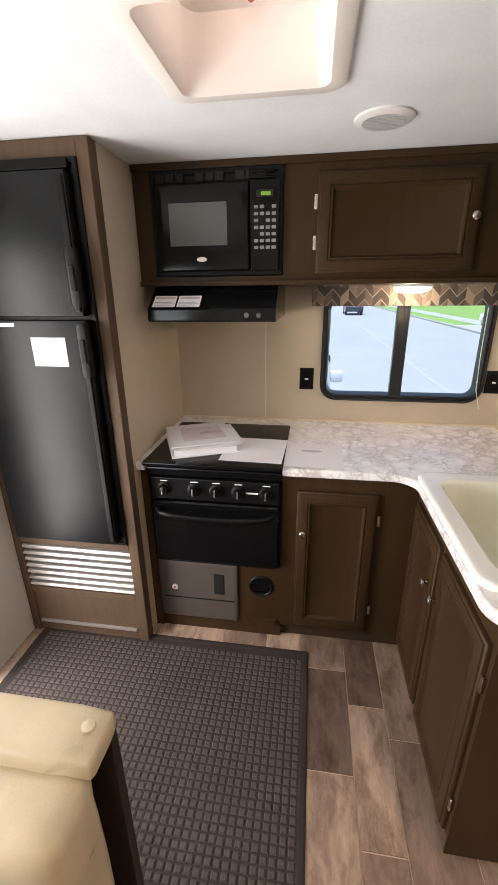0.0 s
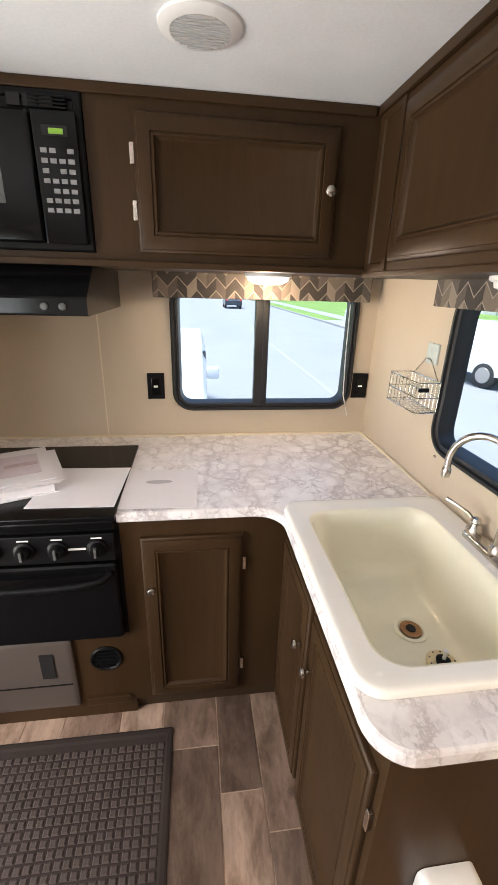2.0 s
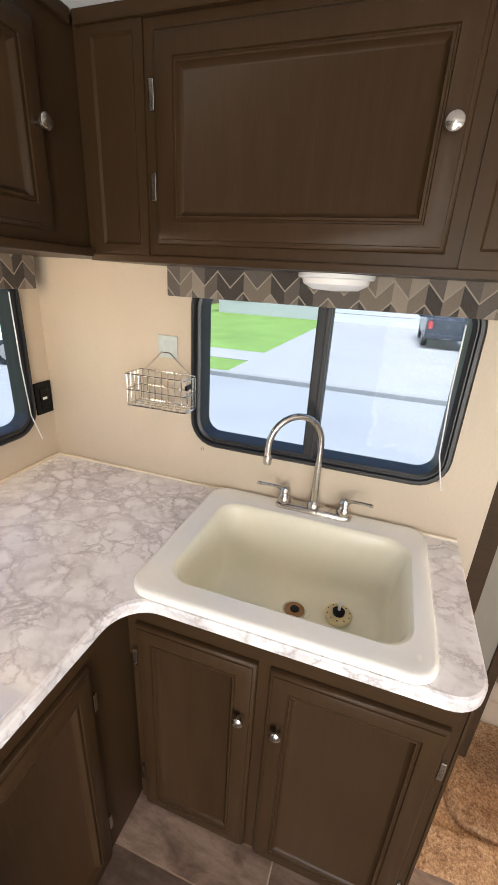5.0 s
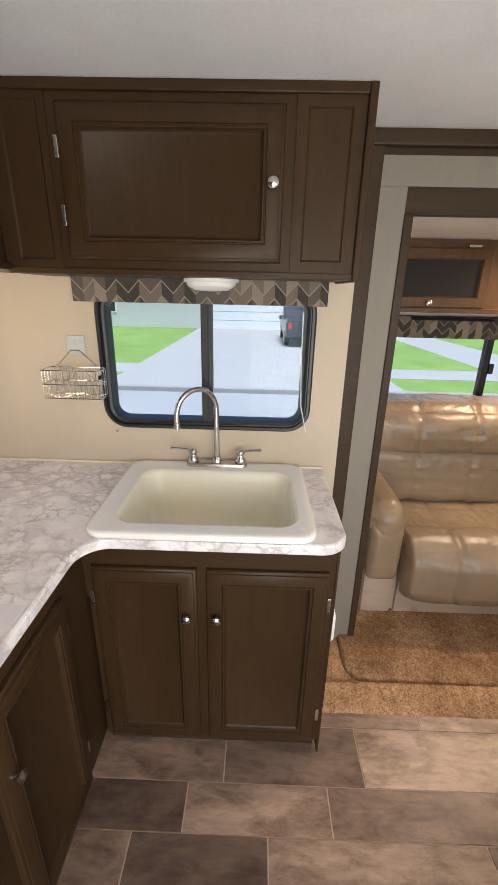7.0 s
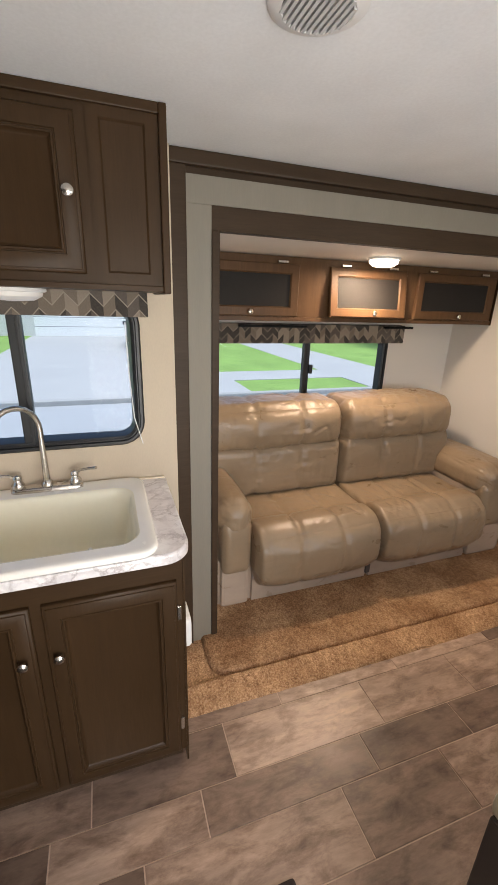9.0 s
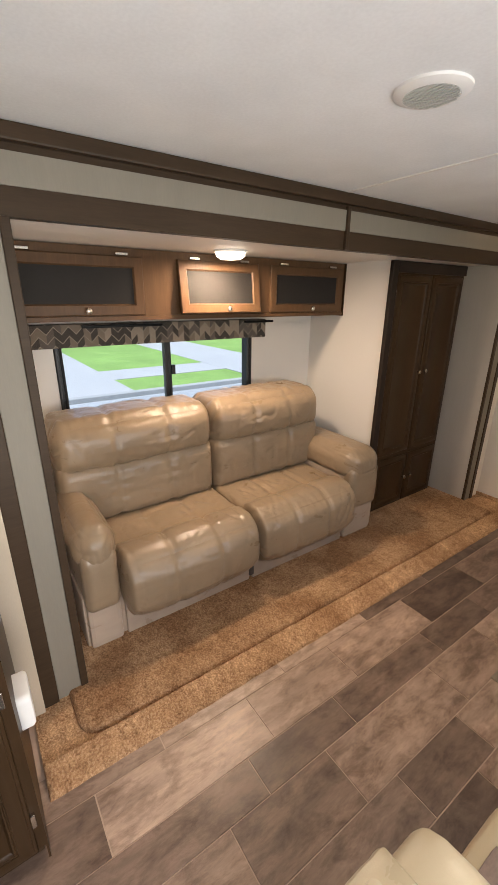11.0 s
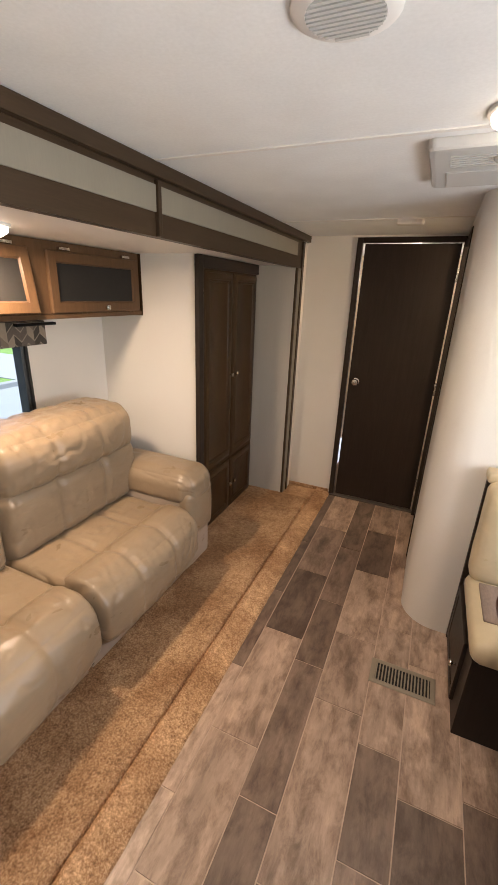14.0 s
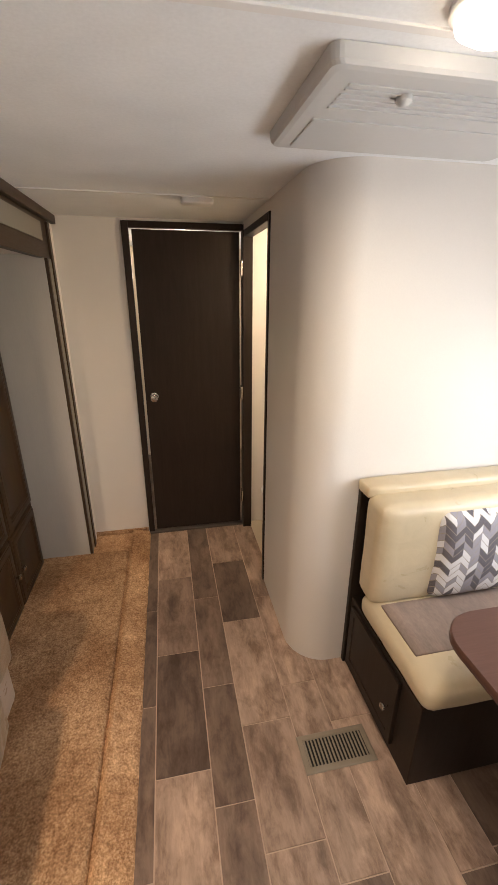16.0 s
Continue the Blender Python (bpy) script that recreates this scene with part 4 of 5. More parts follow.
rb = thing("base_cabinet", (0.4, 2.0, 0), "dark brown wooden corner base cabinet with one door", "cabinet", "base cabinets")
part("body", box(0.152, 1.176, 1.763, 2.395, 0.075, 0.855), M_WOODV, rb)
part("toe_kick", box(0.152, 1.176, 1.79, 2.395, 0, 0.075), M_FASCIA, rb)
cabinet_door(rb, (0.213, 1.762, 0.095), FACE_BACKWALL, 0.325, 0.692, (0.028, 0.505), hinge_side=1)
ob_ = thing("stove_cabinet", (-0.15, 2.0, 0), "dark brown wooden surround under and beside the stove", "cabinet", "base cabinets")
part("side", box(-0.458, -0.425, 1.762, 2.395, 0.0, 0.855), M_WOODV, ob_)
part("lower_front", box(-0.425, 0.152, 1.768, 1.80, 0.0, 0.395), M_WOODV, ob_)
part("back", box(-0.425, 0.152, 2.30, 2.38, 0.0, 0.86), M_WOODV, ob_)
part("trim", box(-0.02, 0.135, 1.756, 1.768, 0.065, 0.10, 0.004), M_WOODX, ob_)

stove = thing("stove", (-0.14, 1.98, 0.4), "black gas stove with folded glass cover and oven", "stove")
part("body", box(-0.42, 0.15, 1.765, 2.28, 0.40, 0.868), M_BLACK, stove)
part("top_cover", box(-0.424, 0.154, 1.705, 2.268, 0.884, 0.899, 0.004), M_BLACKGLOSS, stove, "glossy black stove cover")
part("front_lip", box(-0.415, 0.146, 1.725, 1.765, 0.838, 0.872, 0.006), M_BLACKGLOSS, stove)
cp = part("control_panel", box(-0.405, 0.140, 1.735, 1.765, 0.722, 0.822, 0.005), M_BLACK, stove)
for i, x in enumerate((-0.345, -0.215, -0.122, -0.027, 0.088)):
    kn = part("knob", lathe([(0.030, 0), (0.030, 0.005), (0.022, 0.008), (0.019, 0.024), (0.016, 0.028), (0.001, 0.029)], (x, 1.735, 0.773), (0, -1, 0), 20), M_BLACK, cp, "", True)
    part("pointer", box(x - 0.004, x + 0.004, 1.700, 1.712, 0.758, 0.790, 0.002), M_GREYPANEL, kn)
    part("mark", box(x - 0.016, x + 0.016, 1.7335, 1.7352, 0.806, 0.810), M_WHITE, cp)
part("brand_plate", box(0.0, 0.055, 1.7335, 1.7352, 0.768, 0.775), M_WHITE, cp)
od = part("oven_door", stepped((-0.405, 1.765, 0.412), FACE_BACKWALL, 0.545, 0.300, [(0, 0), (0, 0.030), (0.006, 0.036), (0.04, 0.037)], 0.012), M_BLACKGLOSS, stove, "", True)
pts = [(-0.385, 1.728, 0.678), (-0.36, 1.698, 0.674)] + [(-0.36 + 0.455 * i / 8, 1.692, 0.672 - 0.012 * math.sin(math.pi * i / 8)) for i in range(1, 8)] + [(0.095, 1.698, 0.674), (0.12, 1.728, 0.678)]
part("handle", tube(pts, 0.011, 10), M_BLACK, od, "curved black oven handle", True)
part("foot_strip", box(-0.405, 0.13, 1.75, 1.765, 0.395, 0.408), M_BLACK, stove)
fp = thing("furnace_panel", (-0.23, 1.76, 0.08), "brown-grey steel furnace cover with slot and round lock", "access panel")
part("cover", stepped((-0.418, 1.768, 0.072), FACE_BACKWALL, 0.372, 0.315, [(0, 0), (0, 0.010), (0.004, 0.013), (0.02, 0.013)], 0.01), M_GREYBROWN, fp, "", True)
# black strip painted for the shade in the cover's crease
part("crease", box(-0.40, -0.06, 1.7525, 1.756, 0.185, 0.189), M_BLACK, fp)
# black box on the cover, painted as the slot's shade
part("slot", box(-0.155, -0.11, 1.751, 1.756, 0.225, 0.335, 0.001), M_DEEPBLACK, fp)
part("lock", lathe([(0.014, 0), (0.014, 0.004), (0.008, 0.006)], (-0.345, 1.755, 0.245), (0, -1, 0), 16), M_WHITE, fp, "", True)
part("lock_centre", lathe([(0.006, 0), (0.006, 0.002)], (-0.345, 1.749, 0.245), (0, -1, 0), 12), M_RED, fp)
vt = thing("round_vent", (0.062, 1.76, 0.28), "black round heat outlet in the cabinet front", "vent")
part("ring", lathe([(0.056, 0), (0.056, 0.005), (0.050, 0.009), (0.045, 0.006), (0.043, 0.001)], (0.062, 1.768, 0.283), (0, -1, 0), 28), M_BLACK, vt, "", True)
for i in range(5):
    w = math.sqrt(max(0, 0.044 ** 2 - ((i - 2) * 0.016) ** 2))
    part("fin", box(0.062 - w, 0.062 + w, 1.760, 1.766, 0.281 + (i - 2) * 0.016, 0.285 + (i - 2) * 0.016), M_BLACK, vt)

# refrigerator in its cabinet
fcb = thing("refrigerator_cabinet", (-0.76, 2.0, 0), "grey-brown laminate cabinet round the refrigerator", "cabinet")
FYF = 1.645
part("stile", box(-0.497, -0.455, FYF, 1.70, 0, 1.998, 0.003), M_FRIDGEWOOD, fcb)
part("stile", box(-1.048, -1.01, FYF, 1.70, 0, 1.998, 0.003), M_FRIDGEWOOD, fcb)
part("top_rail", box(-1.01, -0.497, FYF, 1.70, 1.945, 1.998, 0.003), M_FRIDGEWOOD, fcb)
part("mid_rail", box(-1.01, -0.497, FYF, 1.70, 0.505, 0.535, 0.003), M_FRIDGEWOOD, fcb)
part("rail", box(-1.01, -0.497, FYF, 1.70, 0.232, 0.262, 0.003), M_FRIDGEWOOD, fcb)
part("kick_panel", box(-1.01, -0.497, FYF + 0.008, 1.70, 0.0, 0.232), M_FRIDGEWOOD, fcb)
part("kick_bead", box(-1.0, -0.51, FYF - 0.003, FYF + 0.008, 0.055, 0.068, 0.002), M_SILVER, fcb)
# black sheet behind the louvres, standing in for the shade there
part("recess_shade", box(-1.01, -0.497, 1.69, 1.70, 0.26, 0.51), M_DEEPBLACK, fcb)
gr = part("grille", box(-1.012, -0.495, FYF + 0.012, FYF + 0.02, 0.262, 0.268), M_SILVER, fcb)
for i in range(7):
    z = 0.268 + i * 0.034
    part("slat", loft([[(x, FYF + 0.03, z + 0.026), (x, FYF + 0.004, z + 0.018), (x, FYF - 0.002, z + 0.008), (x, FYF + 0.002, z + 0.002), (x, FYF + 0.008, z + 0.008)] for x in (-1.01, -0.497)]), M_SILVER, gr)
fr = thing("refrigerator", (-0.76, 1.9, 0.5), "black two-door refrigerator with pebbled doors", "refrigerator")
part("case", box(-1.008, -0.5, FYF + 0.01, 2.35, 0.537, 1.943), M_BLACK, fr)
part("surround", stepped((-1.01, FYF + 0.01, 0.535), FACE_BACKWALL, 0.513, 1.41, [(0, 0), (0, 0.016), (0.005, 0.019), (0.015, 0.019), (0.02, 0.008)]), M_BLACK, fr)
d1 = part("door", box(-0.985, -0.522, FYF - 0.045, FYF + 0.002, 1.475, 1.905, 0.008), M_FRIDGE, fr, "pebbled black freezer door", True)
d2 = part("door", box(-0.985, -0.522, FYF - 0.045, FYF + 0.002, 0.562, 1.462, 0.008), M_FRIDGE, fr, "pebbled black refrigerator door", True)
part("top_strip", box(-0.985, -0.522, FYF - 0.02, FYF, 1.912, 1.94, 0.004), M_BLACK, fr)
for d, z0, z1 in ((d1, 1.505, 1.685), (d2, 1.27, 1.452)):
    part("edge_trim", box(-0.545, -0.527, FYF - 0.053, FYF - 0.045, 0.58 if d is d2 else 1.49, 1.445 if d is d2 else 1.89, 0.003), M_BLACK, d)
    part("handle", loft([[(x, y, z) for x, y in rr(-0.548 + k, -0.503 - k, FYF - 0.075, FYF - 0.045, 0.01, 3)] for z, k in ((z0, 0.006), (z0 + 0.012, 0), (z1 - 0.012, 0), (z1, 0.006))]), M_BLACK, d, "black moulded latch handle", True)
    part("latch", box(-0.535, -0.515, FYF - 0.082, FYF - 0.074, z0 + 0.05, z1 - 0.05, 0.004), M_BLACK, d)
solo("note", box(-0.735, -0.605, FYF - 0.0475, FYF - 0.0455, 1.305, 1.405), M_PAPER, "blank white paper note stuck on the refrigerator", "paper")
solo("sticker", box(-0.90, -0.79, FYF - 0.0475, FYF - 0.0455, 1.442, 1.454), M_PAPER, "narrow white label on the refrigerator door", "sticker")

# papers on the stove
bd = thing("binder", (-0.25, 2.0, 0.9), "white ring binder of papers lying on the stove", "binder")
def slab(cx, cy, w, h, z0, z1, turn, bevel=0.0, tilt=0.0):
    bm = box(-w / 2, w / 2, -h / 2, h / 2, z0, z1, bevel)
    bmesh.ops.transform(bm, matrix=Matrix.Translation((cx, cy, 0)) @ Matrix.Rotation(radians(turn), 4, "Z") @ Matrix.Rotation(radians(tilt), 4, "Y"), verts=bm.verts[:])
    return bm
part("back_cover", slab(-0.235, 1.945, 0.29, 0.30, 0.900, 0.904, 24), M_PAPER, bd)
part("page_block", slab(-0.230, 1.95, 0.265, 0.275, 0.904, 0.928, 21), M_PAPER, bd)
for i in range(5):
    part("sheet", slab(-0.236 + 0.008 * i, 1.945 + 0.004 * i, 0.27, 0.28, 0.9285 + i * 0.0016, 0.9295 + i * 0.0016, 20 + 4 * (i % 3)), M_PAPER, bd)
fcv = part("front_cover", slab(-0.245, 1.965, 0.285, 0.295, 0.938, 0.942, 24), M_PAPER, bd)
part("picture", slab(-0.235, 1.975, 0.19, 0.18, 0.9422, 0.9428, 24), surface("pale print", (0.66, 0.58, 0.62), 0.6, var=0.12, scale=25, bump=0), fcv)
part("title", slab(-0.20, 1.99, 0.10, 0.028, 0.9430, 0.9434, 24), M_PINK, fcv)
solo("paper_sheet", slab(0.02, 1.90, 0.26, 0.28, 0.9005, 0.9018, -2), M_PAPER, "white sheet of paper on the stove cover", "paper")
sh = solo("paper_sheet", slab(0.265, 1.885, 0.26, 0.27, 0.8935, 0.895, -1.5), M_PAPER, "white leaflet with grey print on the worktop", "paper")
bm = lathe([(0.045, 0), (0.045, 0.0005)], (0.265, 1.925, 0.8952), n=20)
for v in bm.verts:
    v.co.y = 1.925 + (v.co.y - 1.925) * 0.3
part("print", bm, M_GREYINK, sh)

# outlets and wall fittings
for x in (0.226, 1.138):
    o = thing("outlet", (x, 2.40, 1.12), "black wall outlet plate beside the rear window", "outlet", "wall outlets")
    part("plate", box(x - 0.036, x + 0.036, 2.392, 2.399, 1.062, 1.175, 0.003), M_BLACK, o)
    part("insert", box(x - 0.018, x + 0.018, 2.389, 2.393, 1.082, 1.155, 0.002), M_BLACKGLOSS, o)
    part("button", box(x - 0.009, x + 0.009, 2.3875, 2.3895, 1.114, 1.122), M_WHITE, o)
sw = thing("outlet_cover", (0.845, 1.02, 0.45), "white plastic outlet box on the cabinet end", "outlet")
part("box", loft([[(x, y, z) for x, z in rr(0.79 + d, 0.905 - d, 0.405 + d, 0.525 - d, 0.018, 5)] for d, y in ((0, 1.021), (0, 0.992), (0.004, 0.985), (0.012, 0.983))]), M_WHITE, sw, "", True)
bk = thing("wire_basket", (1.12, 1.92, 1.16), "chrome wire sponge basket hung on the wall", "basket")
BX0, BX1, BY0, BY1, BZ0, BZ1 = 1.085, 1.165, 1.815, 2.015, 1.165, 1.262
for z in (BZ0, (BZ0 + BZ1) / 2, BZ1):
    part("hoop", tube([(x, y, z) for x, y in rr(BX0, BX1, BY0, BY1, 0.008, 2)], 0.0022, 6, closed=True), M_WIRE, bk, "", True)
for i in range(9):
    y = BY0 + 0.01 + i * (BY1 - BY0 - 0.02) / 8
    part("wire", tube([(BX0, y, BZ1), (BX0, y, BZ0), (BX1, y, BZ0), (BX1, y, BZ1)], 0.0014, 5), M_WIRE, bk)
for i in range(4):
    x = BX0 + 0.01 + i * 0.02
    part("wire", tube([(x, BY0, BZ1), (x, BY0, BZ0), (x, BY1, BZ0), (x, BY1, BZ1)], 0.0014, 5), M_WIRE, bk)
part("hanger", tube([(1.164, 1.84, BZ1), (1.166, 1.895, 1.312), (1.164, 1.905, 1.322), (1.164, 1.935, 1.322), (1.166, 1.945, 1.312), (1.164, 1.995, BZ1)], 0.002, 6), M_WIRE, bk, "", True)
part("clip", box(1.086, 1.12, 1.808, 1.816, 1.235, 1.248, 0.002), M_BLACK, bk)
solo("adhesive_hook", box(1.172, 1.1785, 1.885, 1.95, 1.305, 1.372, 0.002), surface("clear plastic", (0.55, 0.6, 0.58), 0.2, bump=0), "clear adhesive hook plate on the wall", "hook")
solo("wall_screw", lathe([(0.006, 0), (0.005, 0.004), (0.001, 0.006)], (1.18, 1.80, 1.02), (-1, 0, 0), 10), M_CHROME, "small screw head in the wall", "screw")


def puck(name, at, r, h, lit, label):
    ob = thing(name, at, label, "lamp")
    part("base", lathe([(r, 0), (r, -0.008), (r * 0.94, -0.011)], at, n=28), M_WHITE, ob, "", True)
    part("diffuser", lathe([(r * 0.9, -0.008), (r * 0.86, -h * 0.6), (r * 0.6, -h * 0.92), (0.002, -h)], at, n=28), lit, ob, "frosted lamp cover", True)
    return ob


puck("cabinet_lamp", (0.66, 2.20, 1.572), 0.085, 0.036, M_GLOWLOW, "lit round lamp under the wall cabinet")
puck("cabinet_lamp", (1.06, 1.42, 1.564), 0.085, 0.036, M_SHADE, "unlit white round lamp under the wall cabinet")
puck("slide_lamp", (1.69, -0.25, SZ), 0.085, 0.045, M_GLOW, "lit round lamp on the slide-out ceiling")
puck("ceiling_lamp", (0.15, -0.45, ZC), 0.078, 0.04, M_GLOW, "lit round lamp on the ceiling")


def speaker(at):
    ob = thing("ceiling_speaker", at, "round white ceiling speaker with grey grille", "speaker", "ceiling speakers")
    part("ring", lathe([(0.083, 0), (0.082, -0.005), (0.072, -0.010), (0.06, -0.012), (0.058, -0.008), (0.056, -0.004)], at, n=36), M_WHITE, ob, "", True)
    gl_ = part("grille", lathe([(0.06, -0.004), (0.06, -0.008), (0.001, -0.009)], at, n=30), M_GREYPANEL, ob, "grey speaker grille")
    for i in range(11):
        o = (i - 5) * 0.0105
        w = math.sqrt(0.059 ** 2 - o * o)
        part("slat", box(at[0] - w, at[0] + w, at[1] + o - 0.003, at[1] + o + 0.003, at[2] - 0.0135, at[2] - 0.008), M_ACPLASTIC, gl_)


speaker((0.452, 0.008, ZC))
speaker((0.419, 1.679, ZC))
speaker((0.455, 0.827, ZC))

# roof vent
rv = thing("roof_vent", (0.09, 1.26, ZC), "ivory ceiling vent with a translucent lid", "vent")
loops = []
for d, z, r in ((-0.035, ZC - 0.002, 0.05), (-0.035, ZC - 0.009, 0.05), (-0.028, ZC - 0.013, 0.045), (0.002, ZC - 0.013, 0.03), (0.006, ZC - 0.006, 0.03), (0.010, ZC + 0.06, 0.035), (0.016, ZC + 0.135, 0.045), (0.03, ZC + 0.145, 0.05), (0.035, ZC + 0.16, 0.05)):
    loops.append([(x, y, z) for x, y in rr(VX0 + d, VX1 - d, VY0 + d, VY1 - d, r, 6)])
part("garnish", loft(loops, None, False, False), M_WELL, rv, "", True)
part("lid", loft([[(x, y, z) for x, y in rr(VX0 + 0.02, VX1 - 0.02, VY0 + 0.02, VY1 - 0.02, 0.05, 6)] for z in (ZC + 0.162, ZC + 0.168)]), M_LID, rv, "pinkish translucent lid")
part("crank", tube([(0.09, 1.40, ZC + 0.15), (0.09, 1.37, ZC + 0.13), (0.09, 1.36, ZC + 0.12)], 0.008, 8), M_RED, rv, "small reddish crank")
part("well_wall", wall_with_hole(1, VY1 - 0.004, VY1 + 0.02, VX0 - 0.02, VX1 + 0.02, ZC + 0.05, ZC + 0.4, []), M_WHITE, rv)
part("well_wall", wall_with_hole(1, VY0 - 0.02, VY0 + 0.004, VX0 - 0.02, VX1 + 0.02, ZC + 0.05, ZC + 0.4, []), M_WHITE, rv)
part("well_wall", wall_with_hole(0, VX0 - 0.02, VX0 + 0.004, VY0 + 0.004, VY1 - 0.004, ZC + 0.05, ZC + 0.4, []), M_WHITE, rv)
part("well_wall", wall_with_hole(0, VX1 - 0.004, VX1 + 0.02, VY0 + 0.004, VY1 - 0.004, ZC + 0.05, ZC + 0.4, []), M_WHITE, rv)

# air conditioner
ac = thing("air_conditioner", (0.05, -0.8, ZC), "off-white ceiling air conditioner cover", "air conditioner")
AX0, AX1, AY0, AY1 = -0.30, 0.355, -1.02, -0.585
part("cover", loft([[(x, y, z) for x, y in rr(AX0 + d, AX1 - d, AY0 + d, AY1 - d, 0.02, 4)] for d, z in ((0, ZC - 0.001), (0.003, ZC - 0.022), (0.008, ZC - 0.028), (0.02, ZC - 0.030))]), M_ACPLASTIC, ac)
part("filter_panel", stepped((AX1 - 0.05, AY0 + 0.04, ZC - 0.03), ((-1, 0, 0), (0, 1, 0), (0, 0, -1)), 0.55, 0.17, [(0, 0), (0, 0.002), (0.003, 0.003)]), M_ACPLASTIC, ac)
for i in range(6):
    part("louvre", box(AX0 + 0.06, AX1 - 0.06, AY1 - 0.07 - i * 0.02, AY1 - 0.062 - i * 0.02, ZC - 0.0325, ZC - 0.0295, 0.001), M_ACPLASTIC, ac)
part("knob", lathe([(0.016, 0), (0.016, -0.008), (0.01, -0.014), (0.001, -0.015)], (0.17, -0.678, ZC - 0.03), n=16), M_ACPLASTIC, ac, "", True)
solo("smoke_alarm", loft([[(x, y, z) for x, y in rr(0.405 + d, 0.545 - d, -1.875 + d, -1.795 - d, 0.015, 4)] for d, z in ((0, ZC - 0.001), (0, ZC - 0.018), (0.006, ZC - 0.024))]), M_WHITE, "small white alarm box on the ceiling", "alarm", smooth=True)

# ---- sofa ----
sofa = thing("sofa", (1.75, -0.25, 0.02), "tan leather two-seat sofa with padded backs and arms", "sofa")
part("base", box(1.385, 2.12, -1.235, 0.735, 0.022, 0.30, 0.015), M_SOFABASE, sofa, "pale taupe vinyl base")
for y0, y1, b0, b1, s in ((-0.170, 0.562, -0.168, 0.70, 1), (-0.918, -0.172, -1.02, -0.172, 2)):
    q, qb = (y1 - y0) / 3, (b1 - b0) / 3
    se, sb_ = ((1, y0 + q, 0.013), (1, y1 - q, 0.013)), ((1, b0 + qb, 0.012), (1, b1 - qb, 0.012))
    part("seat_cushion", cushion(1.42, 1.90, y0, y1, 0.24, 0.455, 0.05, (0, 0, 0.008), 56, 0.006, 5, s, se, None, 0.9, 0.008, 0, 0.03), M_LEATHER, sofa, "", "all")
    part("seat_roll", cushion(1.255, 1.54, y0 - 0.002, y1 + 0.002, 0.115, 0.478, 0.125, (0.022, 0, 0.008), 64, 0.006, 3.5, s + 20, se, None, 0.8, 0.010, 0.06, 0.035), M_LEATHER, sofa, "", "all")
    part("footrest_panel", box(1.365, 1.39, y0 + 0.01, y1 - 0.01, 0.03, 0.22, 0.008), M_SOFABASE, sofa)
    part("lower_back", cushion(1.748, 2.08, b0, b1, 0.42, 0.79, 0.085, (0.03, 0, 0.0), 60, 0.006, 3.5, s + 3, sb_, None, 0.8, 0.010, 0, 0.045), M_LEATHER, sofa, "", "all")
    part("upper_back", cushion(1.748, 2.13, b0, b1, 0.705, 0.995, 0.105, (0.035, 0, 0.012), 64, 0.008, 3.5, s + 6, sb_, None, 0.8, 0.014, 0, 0.06), M_LEATHER, sofa, "", "all")
part("footrest_gap", box(1.355, 1.38, -0.185, -0.155, 0.06, 0.15, 0.004), M_GREYBROWN, sofa)
for y0, y1, s in ((0.560, 0.735, 1), (-1.20, -0.916, 2)):
    part("arm_panel", box(1.355, 2.05, y0 + 0.012, y1 - 0.012, 0.03, 0.52, 0.02), M_SOFABASE, sofa, "pale taupe arm side")
    part("arm_pad", cushion(1.325, 2.02, y0, y1, 0.44, 0.645, 0.082, (0.012, 0.008, 0.015), 36, 0.006, 6, s + 11), M_LEATHER, sofa, "", "all")
    part("arm_front", cushion(1.325, 1.42, y0 + 0.01, y1 - 0.01, 0.24, 0.54, 0.035, (0.012, 0, 0), 12, 0.004, 6, s + 14), M_LEATHER, sofa, "", "all")
part("bracket", box(1.352, 1.366, 0.535, 0.555, 0.18, 0.27, 0.003), M_SILVER, sofa)

# cabinets over the sofa
sc = thing("slide_cabinet", (2.0, -0.25, 1.45), "warm brown wooden wall cabinet with three smoked doors over the sofa", "cabinet")
part("body", box(1.888, 2.195, -1.30, 0.795, 1.455, 1.786), M_SLIDECAB, sc)
part("bottom_rail", box(1.878, 1.888, -1.30, 0.795, 1.452, 1.475, 0.002), M_SLIDECAB, sc)
part("end", box(1.872, 2.195, -1.322, -1.302, 1.448, 1.787, 0.003), M_WOODV, sc)
DP2 = [(0, 0), (0, 0.014), (0.004, 0.018), (0.045, 0.018), (0.05, 0.012), (0.054, 0.006)]
for y1, w, tilt in ((0.78, 0.63, 0), (-0.04, 0.52, 7), (-0.655, 0.62, 0)):
    d = part("door", stepped((1.888, y1, 1.478), FACE_RIGHT, w, 0.27, DP2), M_SLIDECAB, sc, "", True)
    pn = part("panel", box(1.8795, 1.8825, y1 - w + 0.05, y1 - 0.05, 1.528, 1.698), M_TINT, d, "smoked grey door panel")
    kb = knob(d, (1.872, y1 - w / 2 - 0.03, 1.50), (-1, 0, 0))
    if tilt:
        m = Matrix.Translation((1.888, 0, 1.748)) @ Matrix.Rotation(radians(tilt), 4, "Y") @ Matrix.Translation((-1.888, 0, -1.748))
        for o in (d, pn, kb):
            o.data.transform(m)
    for yy in (y1 - 0.1, y1 - w + 0.1):
        part("hinge", box(1.868, 1.886, yy - 0.03, yy + 0.03, 1.752, 1.764, 0.002), M_CHROME, sc)

